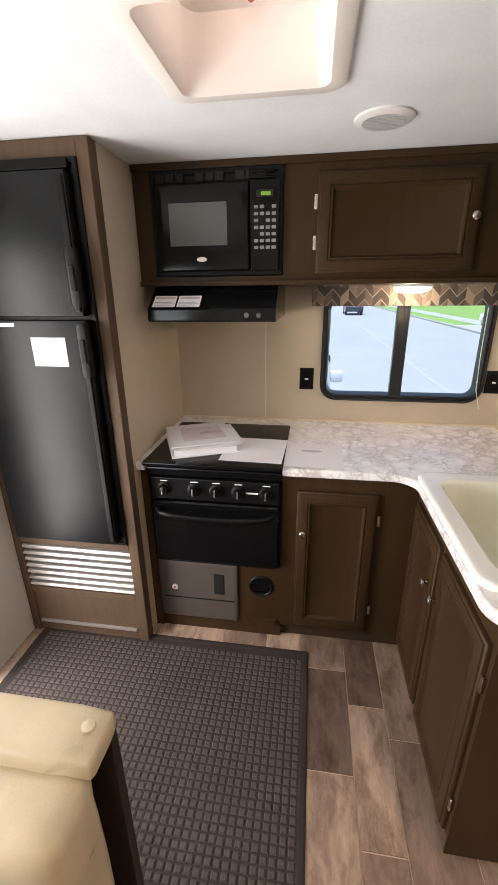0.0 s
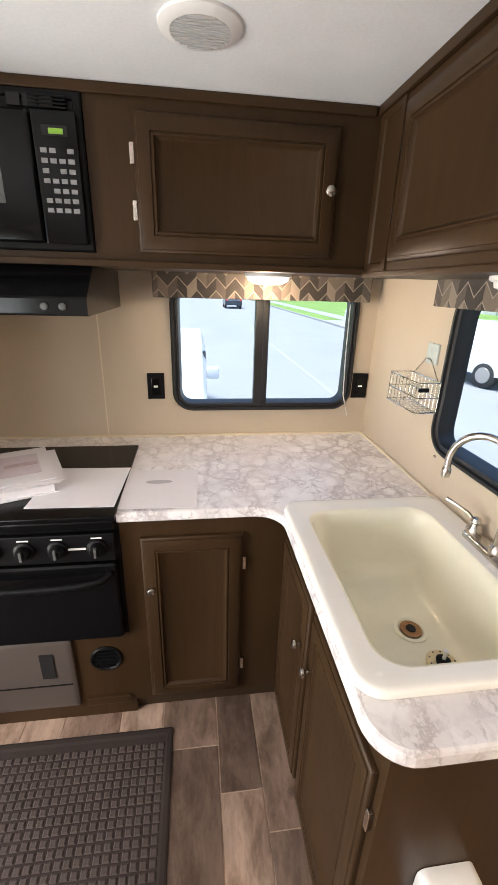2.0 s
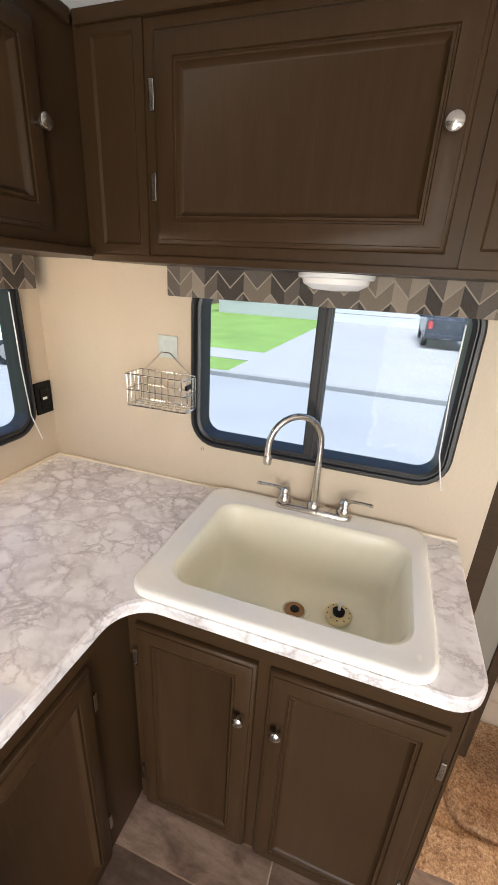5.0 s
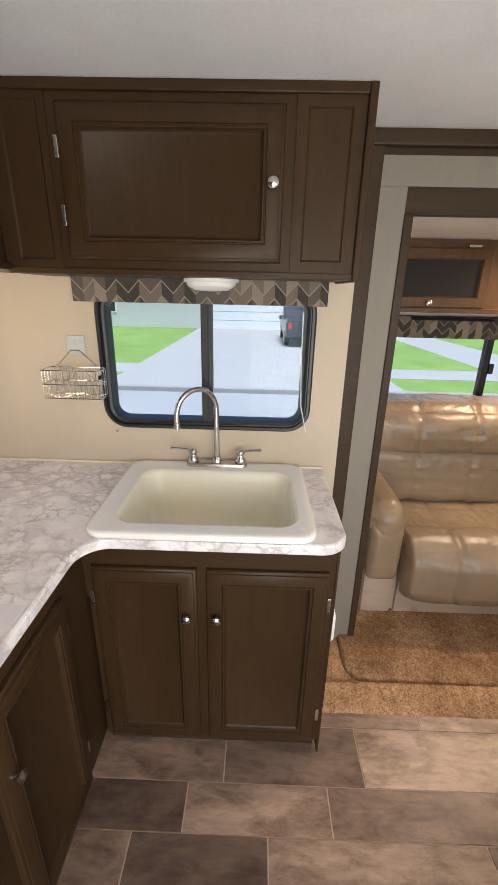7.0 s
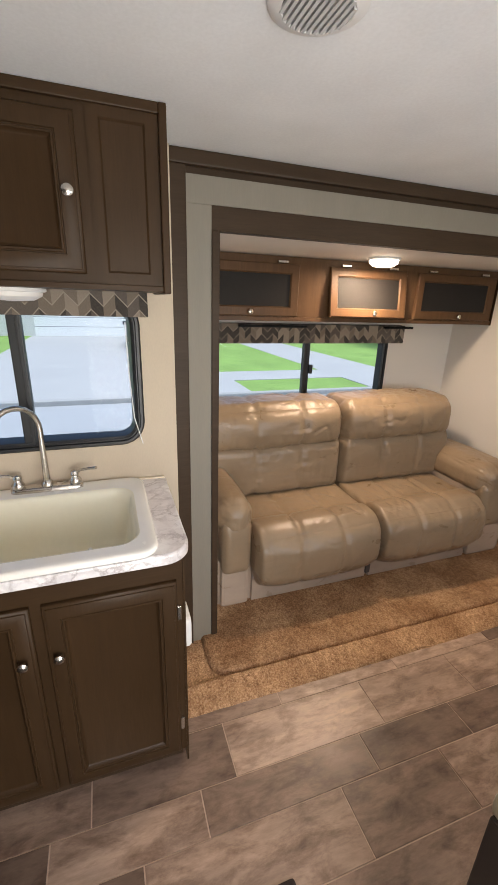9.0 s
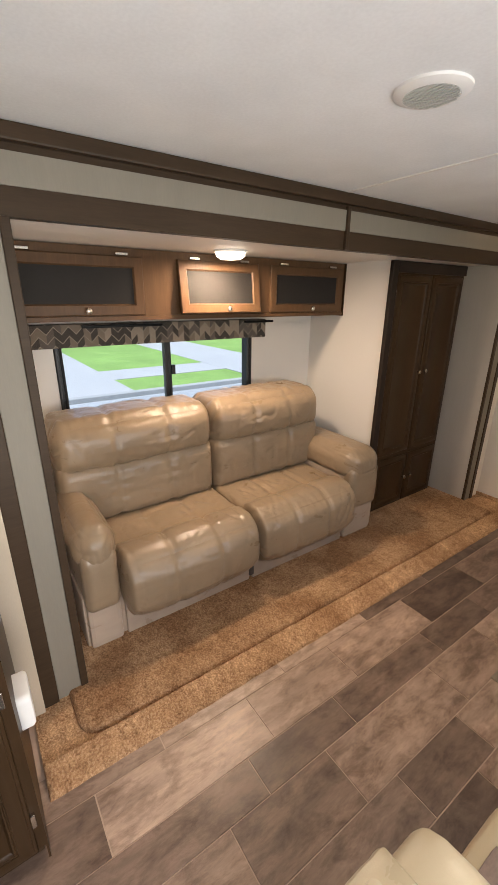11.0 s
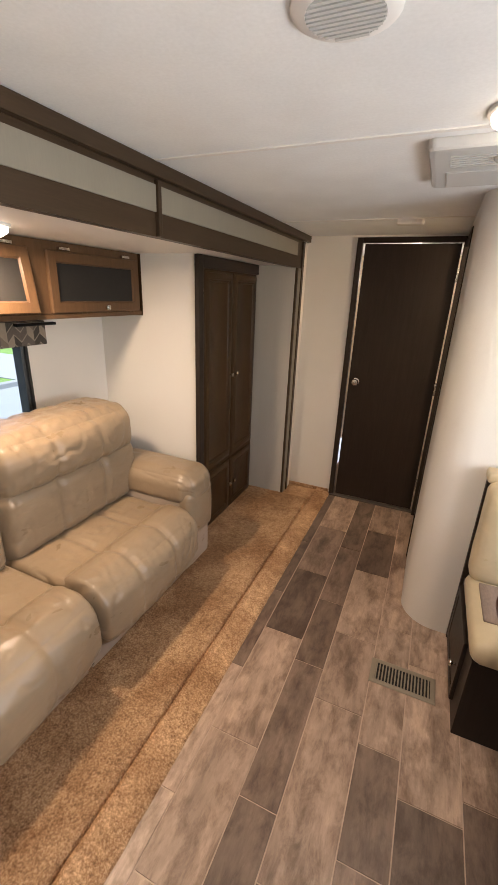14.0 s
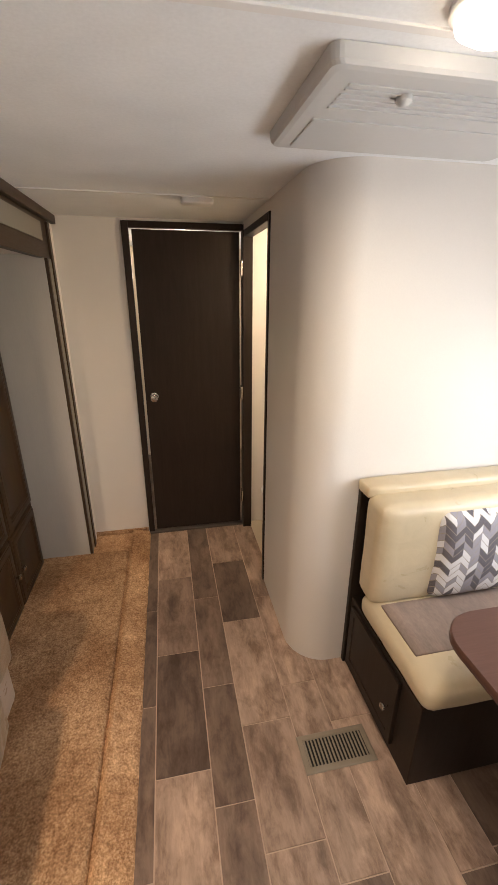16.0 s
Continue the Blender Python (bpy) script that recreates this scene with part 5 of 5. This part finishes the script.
# wardrobe
wd = thing("wardrobe", (1.8, -1.72, 0), "dark brown wooden wardrobe with two tall and two low doors", "wardrobe")
part("body", box(1.49, 2.19, -2.12, -1.345, 0.018, SZ - 0.002), M_WOODV, wd)
part("stile", box(1.470, 1.50, -1.335, -1.285, 0.018, SZ - 0.004, 0.004), M_DARKDOOR, wd)
for y1, k in ((-1.35, 0.335), (-1.73, 0.03)):
    cabinet_door(wd, (1.49, y1, 0.475), FACE_RIGHT, 0.365, 1.235, (k, 0.60), hinge_side=0 if k > 0.1 else None)
    cabinet_door(wd, (1.49, y1, 0.045), FACE_RIGHT, 0.365, 0.40, (k, 0.21), hinge_side=None)
part("crown", box(1.472, 1.49, -2.12, -1.34, 1.72, SZ - 0.004, 0.004), M_DARKDOOR, wd)

# ---- bedroom door ----
dd = thing("door_1", (0.49, YF, 0), "dark espresso laminate bedroom door, closed", "door", kind="structure")
part("frame", box(0.812, 0.850, YF - 0.02, YF + 0.018, 0, 1.985, 0.003), M_DARKDOOR, dd)
part("frame", box(0.135, 0.170, YF - 0.02, YF + 0.018, 0, 1.985, 0.003), M_DARKDOOR, dd)
part("frame", box(0.170, 0.812, YF - 0.02, YF + 0.018, 1.950, 1.985, 0.003), M_DARKDOOR, dd)
part("leaf", box(0.188, 0.796, YF - 0.03, YF + 0.004, 0.018, 1.945, 0.003), M_DARKDOOR, dd)
kb = part("door_knob", lathe([(0.026, 0), (0.026, 0.006), (0.011, 0.010), (0.010, 0.03), (0.022, 0.036), (0.026, 0.046), (0.022, 0.056), (0.001, 0.06)], (0.742, YF + 0.004, 0.99), (0, 1, 0), 20), M_CHROME, dd, "shiny nickel door knob", True)
for z in (0.25, 1.0, 1.75):
    part("hinge", box(0.168, 0.186, YF + 0.004, YF + 0.022, z - 0.045, z + 0.045, 0.003), M_CHROME, dd)
structure("baseboard", box(0.855, 1.21, YF, YF + 0.012, 0.01, 0.04, 0.003), M_CARPET, "carpet-coloured strip along the front wall")
tl = thing("toilet", (-0.25, -2.0, 0), "white toilet seen through the bathroom doorway", "toilet")
part("bowl", lathe([(0.12, 0), (0.11, 0.1), (0.14, 0.3), (0.19, 0.40), (0.19, 0.42), (0.02, 0.43)], (-0.08, -2.05, 0), n=24), M_WHITE, tl, "", True)
part("tank", box(-0.57, -0.35, -2.22, -1.86, 0.40, 0.78, 0.02), M_WHITE, tl, "", True)

# ---- dinette ----
def bench(name, wall_y, front_y, back_dir, label, up=0.0):
    """A booth bench; back_dir: +1 when its back stands at larger y."""
    s = back_dir
    ob = thing(name, (-0.55, (wall_y + front_y) / 2, 0), label, "bench", "dinette benches")
    def yb(a, b):
        p, q = wall_y - s * a, wall_y - s * b
        return min(p, q), max(p, q)
    X0, X1 = XL + 0.005, -0.065
    depth = abs(wall_y - front_y)
    y = yb(0.012, depth)
    part("base", box(X0, X1 - 0.012, y[0], y[1], 0, 0.375, 0.003), M_DARKDOOR, ob)
    y = yb(0.0, 0.022)
    part("back_panel", box(X0, X1, y[0], y[1], 0, 0.85 + up, 0.003), M_DARKDOOR, ob)
    y = yb(0.02, depth - 0.09)
    h = y[1] - y[0]
    org = (X1 - 0.012, y[0] if True else 0, 0.05)
    d = part("door", stepped((X1 - 0.012, y[0] + 0.03, 0.05), ((0, 1, 0), (0, 0, 1), (1, 0, 0)), h - 0.05, 0.30, [(0, 0), (0, 0.012), (0.003, 0.015), (0.03, 0.015), (0.034, 0.011)]), M_DARKDOOR, ob)
    knob(d, (X1 + 0.003, (y[1] if s < 0 else y[0]) - (-1 if s > 0 else 1) * 0.06, 0.20), (1, 0, 0))
    y = yb(0.0, 0.10)
    part("cap", cushion(X0, X1 + 0.01, y[0], y[1], 0.838 + up, 0.893 + up, 0.02, (0, 0, 0.004), 10, 0.002, 6, 1), M_CREAM, ob, "cream padded cap", "all")
    y = yb(0.065, 0.20)
    part("back_cushion", cushion(X0 + 0.01, X1 + 0.005, y[0], y[1], 0.47, 0.862 + up, 0.04, (0, 0.012, 0), 18, 0.004, 5, 2), M_CREAM, ob, "cream vinyl back cushion", "all")
    y = yb(0.10, depth + 0.035)
    part("seat_cushion", cushion(X0 + 0.01, X1 + 0.005, y[0], y[1], 0.378, 0.482, 0.045, (0, 0, 0.008), 18, 0.003, 5, 3), M_CREAM, ob, "cream vinyl seat cushion", "all")
    y = yb(0.205, depth - 0.10)
    part("seat_insert", cushion(X0 + 0.03, X1 - 0.035, y[0], y[1], 0.476, 0.4915, 0.006, (0, 0, 0.003), 10, 0.001, 5, 4), M_PATCH, ob, "brown woven seat panel", "all")
    return ob


b1 = bench("dinette_bench", -1.128, -0.585, -1, "cream vinyl dinette bench with dark wooden base against the bathroom wall", 0.05)
b2 = bench("dinette_bench", 0.715, 0.13, 1, "cream vinyl dinette bench with dark wooden base beside the mat")
part("button", lathe([(0.012, 0), (0.011, 0.004), (0.001, 0.006)], (-0.085, 0.672, 0.892), n=16), M_CREAM, b2, "", True)
pl = solo("throw_pillow", cushion(-0.64, -0.285, -1.0, -0.90, 0.49, 0.875, 0.045, (0, 0.03, 0), 16, 0.006, 6, 9), M_PILLOW, "grey and white chevron throw pillow on the bench", "pillow", smooth="all")
tb = thing("dinette_table", (-0.6, -0.22, 0), "red-brown laminate dinette table with rounded corners", "table")
part("tabletop", loft([[(x, y, z) for x, y in rr(XL + 0.005 + d, -0.075 - d, -0.62 + d, 0.05 - d, 0.12, 8)] for d, z in ((0.003, 0.69), (0, 0.694), (0, 0.716), (0.003, 0.72))]), M_TABLE, tb, "", True)
part("pedestal", lathe([(0.09, 0), (0.09, 0.012), (0.035, 0.02), (0.032, 0.68), (0.07, 0.69)], (-0.5, -0.22, 0), n=20), M_BLACK, tb, "", True)

# ---- floor register and mat ----
fv = thing("floor_register", (0.11, -0.74, 0), "tan steel floor register with narrow slots", "vent")
part("plate", stepped((-0.02, -0.815, 0.001), ((1, 0, 0), (0, 1, 0), (0, 0, 1)), 0.275, 0.135, [(0, 0), (0, 0.003), (0.004, 0.006), (0.018, 0.006), (0.020, 0.003)]), M_VENT, fv)
# black sheet under the bars, painted as the shade of the duct
part("well_shade", box(0.002, 0.233, -0.793, -0.702, 0.003, 0.0045), M_DEEPBLACK, fv)
for i in range(17):
    x = 0.006 + i * 0.0138
    part("bar", box(x, x + 0.006, -0.794, -0.701, 0.0045, 0.0075), M_VENT, fv)

M_MAT = surface("dark grey-brown ribbed rubber carpet", (0.074, 0.058, 0.053), 0.8, var=0.2, scale=5, fine=300, bump=0.5, spec=0.2)
mat = thing("entrance_mat", (-0.35, 1.25, 0), "dark grey-brown waffle entrance mat on the floor", "mat")
MX0, MX1, MY0, MY1 = -1.0, 0.29, 0.80, 1.69
bm = loft([[(x, y, z) for x, y in rr(MX0 + d, MX1 - d, MY0 + d, MY1 - d, 0.008, 3)] for d, z in ((0, 0.001), (0.001, 0.004), (0.008, 0.0065), (0.02, 0.0075), (0.03, 0.0055), (0.04, 0.0055))])
# backing is darker than the nubs: shade between them put into its colour
part("backing", bm, surface("mat backing darkened as gap shade", (0.045, 0.035, 0.032), 0.9, var=0.2, fine=300, bump=0.4, spec=0.1), mat)
verts, faces = [], []
px, py = 0.0265, 0.0265
j = 0
y = MY0 + 0.045
while y < MY1 - 0.055:
    x = MX0 + 0.045
    while x < MX1 - 0.05:
        k = len(verts)
        s, t = 0.0106, 0.0066
        jx, jy, hz = random.uniform(-0.0008, 0.0008), random.uniform(-0.0008, 0.0008), random.uniform(0.0082, 0.0096)
        for q, z in ((s, 0.0054), (s * 0.9, hz - 0.0018), (t, hz)):
            for a, b in ((-1, -1), (1, -1), (1, 1), (-1, 1)):
                verts.append((x + 0.0125 + a * q + jx, y + 0.0125 + b * q + jy, z))
        for o in (0, 4):
            for e in range(4):
                faces.append((k + o + e, k + o + (e + 1) % 4, k + o + 4 + (e + 1) % 4, k + o + 4 + e))
        faces.append((k + 8, k + 9, k + 10, k + 11))
        x += px
    y += py
me = bpy.data.meshes.new("nub")
me.from_pydata(verts, [], faces)
me.materials.append(M_MAT)
nb = new("nub", me)
nb.parent = mat
nb.matrix_parent_inverse = Matrix.Translation(-mat.location)
tagged(nb, "raised square nubs", "", "", "stuff")

# ---- outdoors ----
GZ = -0.85
structure("ground", box(-300, 300, -300, 300, GZ - 0.4, GZ - 0.06), M_GRASS, "green lawn to the horizon")
structure("road", box(-6, 9.72, -300, 300, GZ - 0.08, GZ), M_ASPHALT, "pale grey street beside the trailer")
structure("kerb", box(9.72, 9.95, -300, 300, GZ - 0.08, GZ + 0.12, 0.02), M_KERB, "grey concrete kerb")
for y0, y1 in ((-300, -9.0), (-6.3, -2.5), (5.2, 24.3), (31.2, 300)):
    structure("verge", box(9.95, 11.6, y0, y1, GZ - 0.08, GZ + 0.10), M_GRASS, "grass strip beside the kerb")
structure("pavement", box(11.6, 13.2, -300, 300, GZ - 0.08, GZ + 0.115), M_CONCRETE, "pale concrete pavement")
for y0, y1 in ((-300, -9.0), (-6.3, -2.5), (5.2, 24.3), (31.2, 300)):
    structure("lawn", box(13.2, 40, y0, y1, GZ - 0.08, GZ + 0.11), M_GRASS, "bright green front lawn")
structure("driveway", box(9.9, 27.5, -2.5, 5.2, GZ - 0.08, GZ + 0.118), M_CONCRETE, "wide concrete driveway")
structure("driveway", box(9.9, 27.5, -9.0, -6.3, GZ - 0.08, GZ + 0.117), M_CONCRETE, "concrete driveway")
structure("driveway", box(9.9, 30, 24.3, 31.2, GZ - 0.08, GZ + 0.118), M_CONCRETE, "concrete driveway")
structure("road_seam", box(3.6, 3.75, -300, 300, GZ, GZ + 0.004), M_CONCRETE, "pale joint along the street")


def house(x0, x1, y0, y1, h, garage, material, label):
    ob = thing("house", ((x0 + x1) / 2, (y0 + y1) / 2, GZ), label, "house", "houses")
    part("wall", box(x0, x1, y0, y1, GZ, GZ + h), material, ob)
    ym = (y0 + y1) / 2
    part("roof", loft([[(x0 - 0.4, y0 - 0.4, GZ + h), (x0 - 0.4, y1 + 0.4, GZ + h), (x1, y1 + 0.4, GZ + h), (x1, y0 - 0.4, GZ + h)], [(x0 + 2, y0 + 2, GZ + h + 2), (x0 + 2, y1 - 2, GZ + h + 2), (x1 - 1, y1 - 2, GZ + h + 2), (x1 - 1, y0 + 2, GZ + h + 2)]]), M_ROOF, ob)
    g0, g1 = garage
    gd = part("garage_door", box(x0 - 0.05, x0, g0, g1, GZ + 0.1, GZ + 2.4), M_WHITE, ob, "white garage door")
    for i in range(3):
        part("groove", box(x0 - 0.056, x0 - 0.05, g0, g1, GZ + 0.65 + i * 0.55, GZ + 0.68 + i * 0.55), M_KERB, gd)
    for wy in (y0 + 1.2, y1 - 2.4):
        if not (g0 - 1.3 < wy < g1):
            w = part("window", box(x0 - 0.06, x0, wy, wy + 1.2, GZ + 1.0, GZ + 2.2), M_WHITE, ob)
            part("pane", box(x0 - 0.07, x0 - 0.06, wy + 0.08, wy + 1.12, GZ + 1.08, GZ + 2.12), M_CARGLASS, w)
    return ob


house(27.5, 38, -4, 13, 2.9, (-2.4, 5.0), M_SIDING, "grey house with a wide white garage door")
house(27.5, 38, -24, -6, 2.9, (-9.3, -6.3), M_BRICK, "brick house across the street")
house(30, 42, 17, 36, 2.9, (24.5, 30.5), M_BRICK, "brick house with white garage door")
house(32, 42, 42, 58, 2.9, (44, 49), M_SIDING, "grey siding house down the street")
house(-24, -14, 40, 60, 2.9, (44, 49), M_SIDING, "pale house far across the street")
fn = thing("fence", (25.5, 14.5, GZ), "brown wooden board fence across the lawn", "fence")
for i in range(24):
    part("board", box(25.5, 25.54, 13.2 + i * 0.16, 13.34 + i * 0.16, GZ, GZ + 1.5), M_FENCE, fn)

hy = thing("fire_hydrant", (11.2, 8.25, GZ + 0.1), "faded red fire hydrant on the grass strip", "hydrant")
part("barrel", lathe([(0.17, 0), (0.17, 0.05), (0.12, 0.07), (0.12, 0.45), (0.15, 0.47), (0.15, 0.52), (0.13, 0.56), (0.08, 0.66), (0.03, 0.70), (0.03, 0.76), (0.005, 0.77)], (11.2, 8.25, GZ + 0.1), n=18), M_RED, hy, "", True)
for d in ((1, 0, 0), (-1, 0, 0), (0, -1, 0)):
    part("nozzle", lathe([(0.07, 0.08), (0.07, 0.19), (0.02, 0.21)], (11.2, 8.25, GZ + 0.47), d, 12), M_RED, hy, "", True)


def tree(x, y, h, r, label):
    ob = thing("tree", (x, y, GZ), label, "tree", "street trees")
    trunk = tube([(x, y, GZ), (x + 0.05, y, GZ + h * 0.25), (x - 0.05, y + 0.05, GZ + h * 0.5)], [0.22, 0.17, 0.13], 10)
    for i in range(7):
        a = i * 0.9
        tube([(x - 0.03, y, GZ + h * (0.3 + 0.03 * i)), (x + r * 0.35 * math.cos(a), y + r * 0.35 * math.sin(a), GZ + h * (0.5 + 0.03 * i)), (x + r * 0.75 * math.cos(a), y + r * 0.75 * math.sin(a), GZ + h * (0.62 + 0.04 * i))], [0.09, 0.06, 0.02], 6, trunk)
    part("trunk", trunk, M_BARK, ob, "", True)
    verts, faces = [], []
    for i in range(2200):
        a, b, rad = random.uniform(0, 6.283), random.uniform(-1, 1), r * random.uniform(0.35, 1) ** 0.6
        c = math.sqrt(1 - b * b)
        lump = 0.75 + 0.4 * noise.noise(Vector((a * 1.3, b * 2, x)))
        p = Vector((x + rad * lump * c * math.cos(a), y + rad * lump * c * math.sin(a), GZ + h * 0.7 + rad * lump * b * 0.8))
        q = Euler((random.uniform(0, 6), random.uniform(0, 6), random.uniform(0, 6))).to_matrix()
        s = random.uniform(0.12, 0.24)
        k = len(verts)
        verts += [p + q @ Vector(v) * s for v in ((-1, 0, 0), (0, -0.5, 0.1), (1, 0, 0), (0, 0.5, 0.1))]
        faces.append((k, k + 1, k + 2, k + 3))
    me = bpy.data.meshes.new("crown")
    me.from_pydata(verts, [], faces)
    me.materials.append(M_LEAF)
    cr = new("crown", me)
    cr.parent = ob
    cr.matrix_parent_inverse = Matrix.Translation(-ob.location)
    return ob


tree(17.0, 12.6, 7, 2.6, "leafy tree standing on the front lawn")
tree(20.0, -16, 7, 3.0, "leafy tree beside the brick house")
tree(18.0, 37, 8, 3.2, "leafy tree down the street")


def car(name, x, y, turn, material, tall, label, bed=False):
    """A parked vehicle built along its own x axis."""
    ob = thing(name, (x, y, GZ + 0.11), label, "car" if not bed else "truck", "parked vehicles")
    m = Matrix.Translation((x, y, GZ + (0.11 if x > 9.9 else 0))) @ Matrix.Rotation(radians(turn), 4, "Z")
    L, W = (2.6, 0.95) if bed else (2.2, 0.9)

    def put(nm, bm, mt, parent=ob, label="", smooth=True):
        bmesh.ops.transform(bm, matrix=m, verts=bm.verts[:])
        return part(nm, bm, mt, parent, label, smooth)

    def hull(prof, w):
        loops = []
        for k, yy in ((0.88, -w), (0.985, -w + 0.06), (1, -w + 0.16), (1, w - 0.16), (0.985, w - 0.06), (0.88, w)):
            loops.append([(px * (0.97 + 0.03 * k), yy, 0.3 + (pz - 0.3) * k if pz > 0.5 else pz) for px, pz in prof])
        return loft(loops)
    if bed:
        prof = [(-L, 0.45), (-L, 1.15), (-0.5, 1.2), (-0.35, 1.85), (0.75, 1.85), (1.2, 1.25), (L - 0.05, 1.1), (L, 0.45)]
    else:
        prof = [(-L, 0.35), (-L - 0.02, 0.8), (-L + 0.15, 1.0), (-L + 0.5, 1.0 + tall), (0.35, 1.02 + tall), (1.05, 0.98), (L - 0.1, 0.82), (L, 0.35)]
    body = put("body", hull(prof, W), material)
    zt = 1.85 if bed else 1.0 + tall
    put("side_window", box(-0.3 if bed else -1.5, 0.7 if bed else 0.5, -W - 0.005, -W + 0.12, zt - 0.55, zt - 0.12, 0.03), M_CARGLASS, body)
    put("side_window", box(-0.3 if bed else -1.5, 0.7 if bed else 0.5, W - 0.12, W + 0.005, zt - 0.55, zt - 0.12, 0.03), M_CARGLASS, body)
    for s in (-1, 1):
        put("tail_lamp", box(-L - 0.035, -L + 0.05, s * (W - 0.16) - 0.09, s * (W - 0.16) + 0.09, 0.8, 1.08, 0.02), M_TAIL, body)
        put("head_lamp", box(L - 0.12, L + 0.02, s * (W - 0.22) - 0.14, s * (W - 0.22) + 0.14, 0.66, 0.8, 0.03), M_WHITE, body)
        put("mirror", box(0.55, 0.7, s * (W + 0.1) - 0.09, s * (W + 0.1) + 0.09, 1.05, 1.22, 0.03), material, body)
        for px in (-L * 0.62, L * 0.64):
            wh = put("wheel", lathe([(0.30, -0.11), (0.34, -0.08), (0.34, 0.08), (0.30, 0.11)], (px, s * (W - 0.1), 0.34), (0, 1, 0), 22), M_TYRE)
            put("rim", lathe([(0.21, 0.0), (0.2, 0.02), (0.05, 0.03)], (px, s * (W + 0.012), 0.34), (0, s, 0), 16), M_SILVER, wh)
    put("bumper", box(-L - 0.08, -L + 0.05, -W + 0.08, W - 0.08, 0.42, 0.62, 0.03), M_CARGREY, body)
    return ob


car("pickup_truck", 21.0, -0.9, 180 + 180, M_CARGREY, 0.5, "grey pickup truck parked on the driveway", True)
car("parked_car", 12.2, 28.5, 90, M_CARWHITE, 0.65, "white car parked down the street")
car("parked_car", 8.3, 12.0, -72, M_CARWHITE, 0.6, "white car standing in the street near the kerb")
car("parked_car", 4.5, 48.0, 90, M_CARGREY, 0.5, "dark car parked far down the street")
car("parked_car", -0.35, 7.4, -90, M_CARWHITE, 0.55, "white car parked behind the trailer")

# ---- floor planks ----
LINES = [-1.1, -0.95, -0.80, -0.60, -0.45, -0.25, -0.11, 0.095, 0.25, 0.45, 0.588, 0.785, 0.93]
ENDS = {7: [1.45, 0.75, -0.012, -0.39, -1.04, -1.6], 8: [1.61, 1.20, 0.55, 0.136, -0.50, -0.90, -1.45, -1.95], 9: [1.46, 1.003, 0.388, -0.04, -0.648, -1.095, -1.65],
        10: [1.345, 0.874, 0.264, -0.204, -0.77, -1.3, -1.85], 11: [1.1, 0.62, 0.05, -0.5, -1.05, -1.6], 6: [1.3, 0.75, 0.3, -0.26, -0.85, -1.5]}
random.seed(11)
fl = bpy.data.objects["floor"]
shared = {}
for c in range(len(LINES) - 1):
    x0, x1 = LINES[c], LINES[c + 1]
    if c in ENDS:
        ends = ENDS[c]
    else:
        y, ends = 2.4 - random.uniform(0.2, 0.6), []
        while y > -2.2:
            ends.append(y)
            y -= random.uniform(0.42, 0.66)
    ends = [YR] + ends + [YF - 1.5]
    for y1, y0 in zip(ends, ends[1:]):
        g = 0.0022
        b = box(-(x1 - x0) / 2 + g, (x1 - x0) / 2 - g, -(y1 - y0) / 2 + g, (y1 - y0) / 2 - g, -0.0038, 0.0, 0.0008)
        me = bpy.data.meshes.new("plank")
        b.to_mesh(me)
        b.free()
        me.materials.append(M_PLANK)
        ob = new("plank", me)
        ob.parent = fl
        ob.location = ((x0 + x1) / 2, (y0 + y1) / 2, 0)
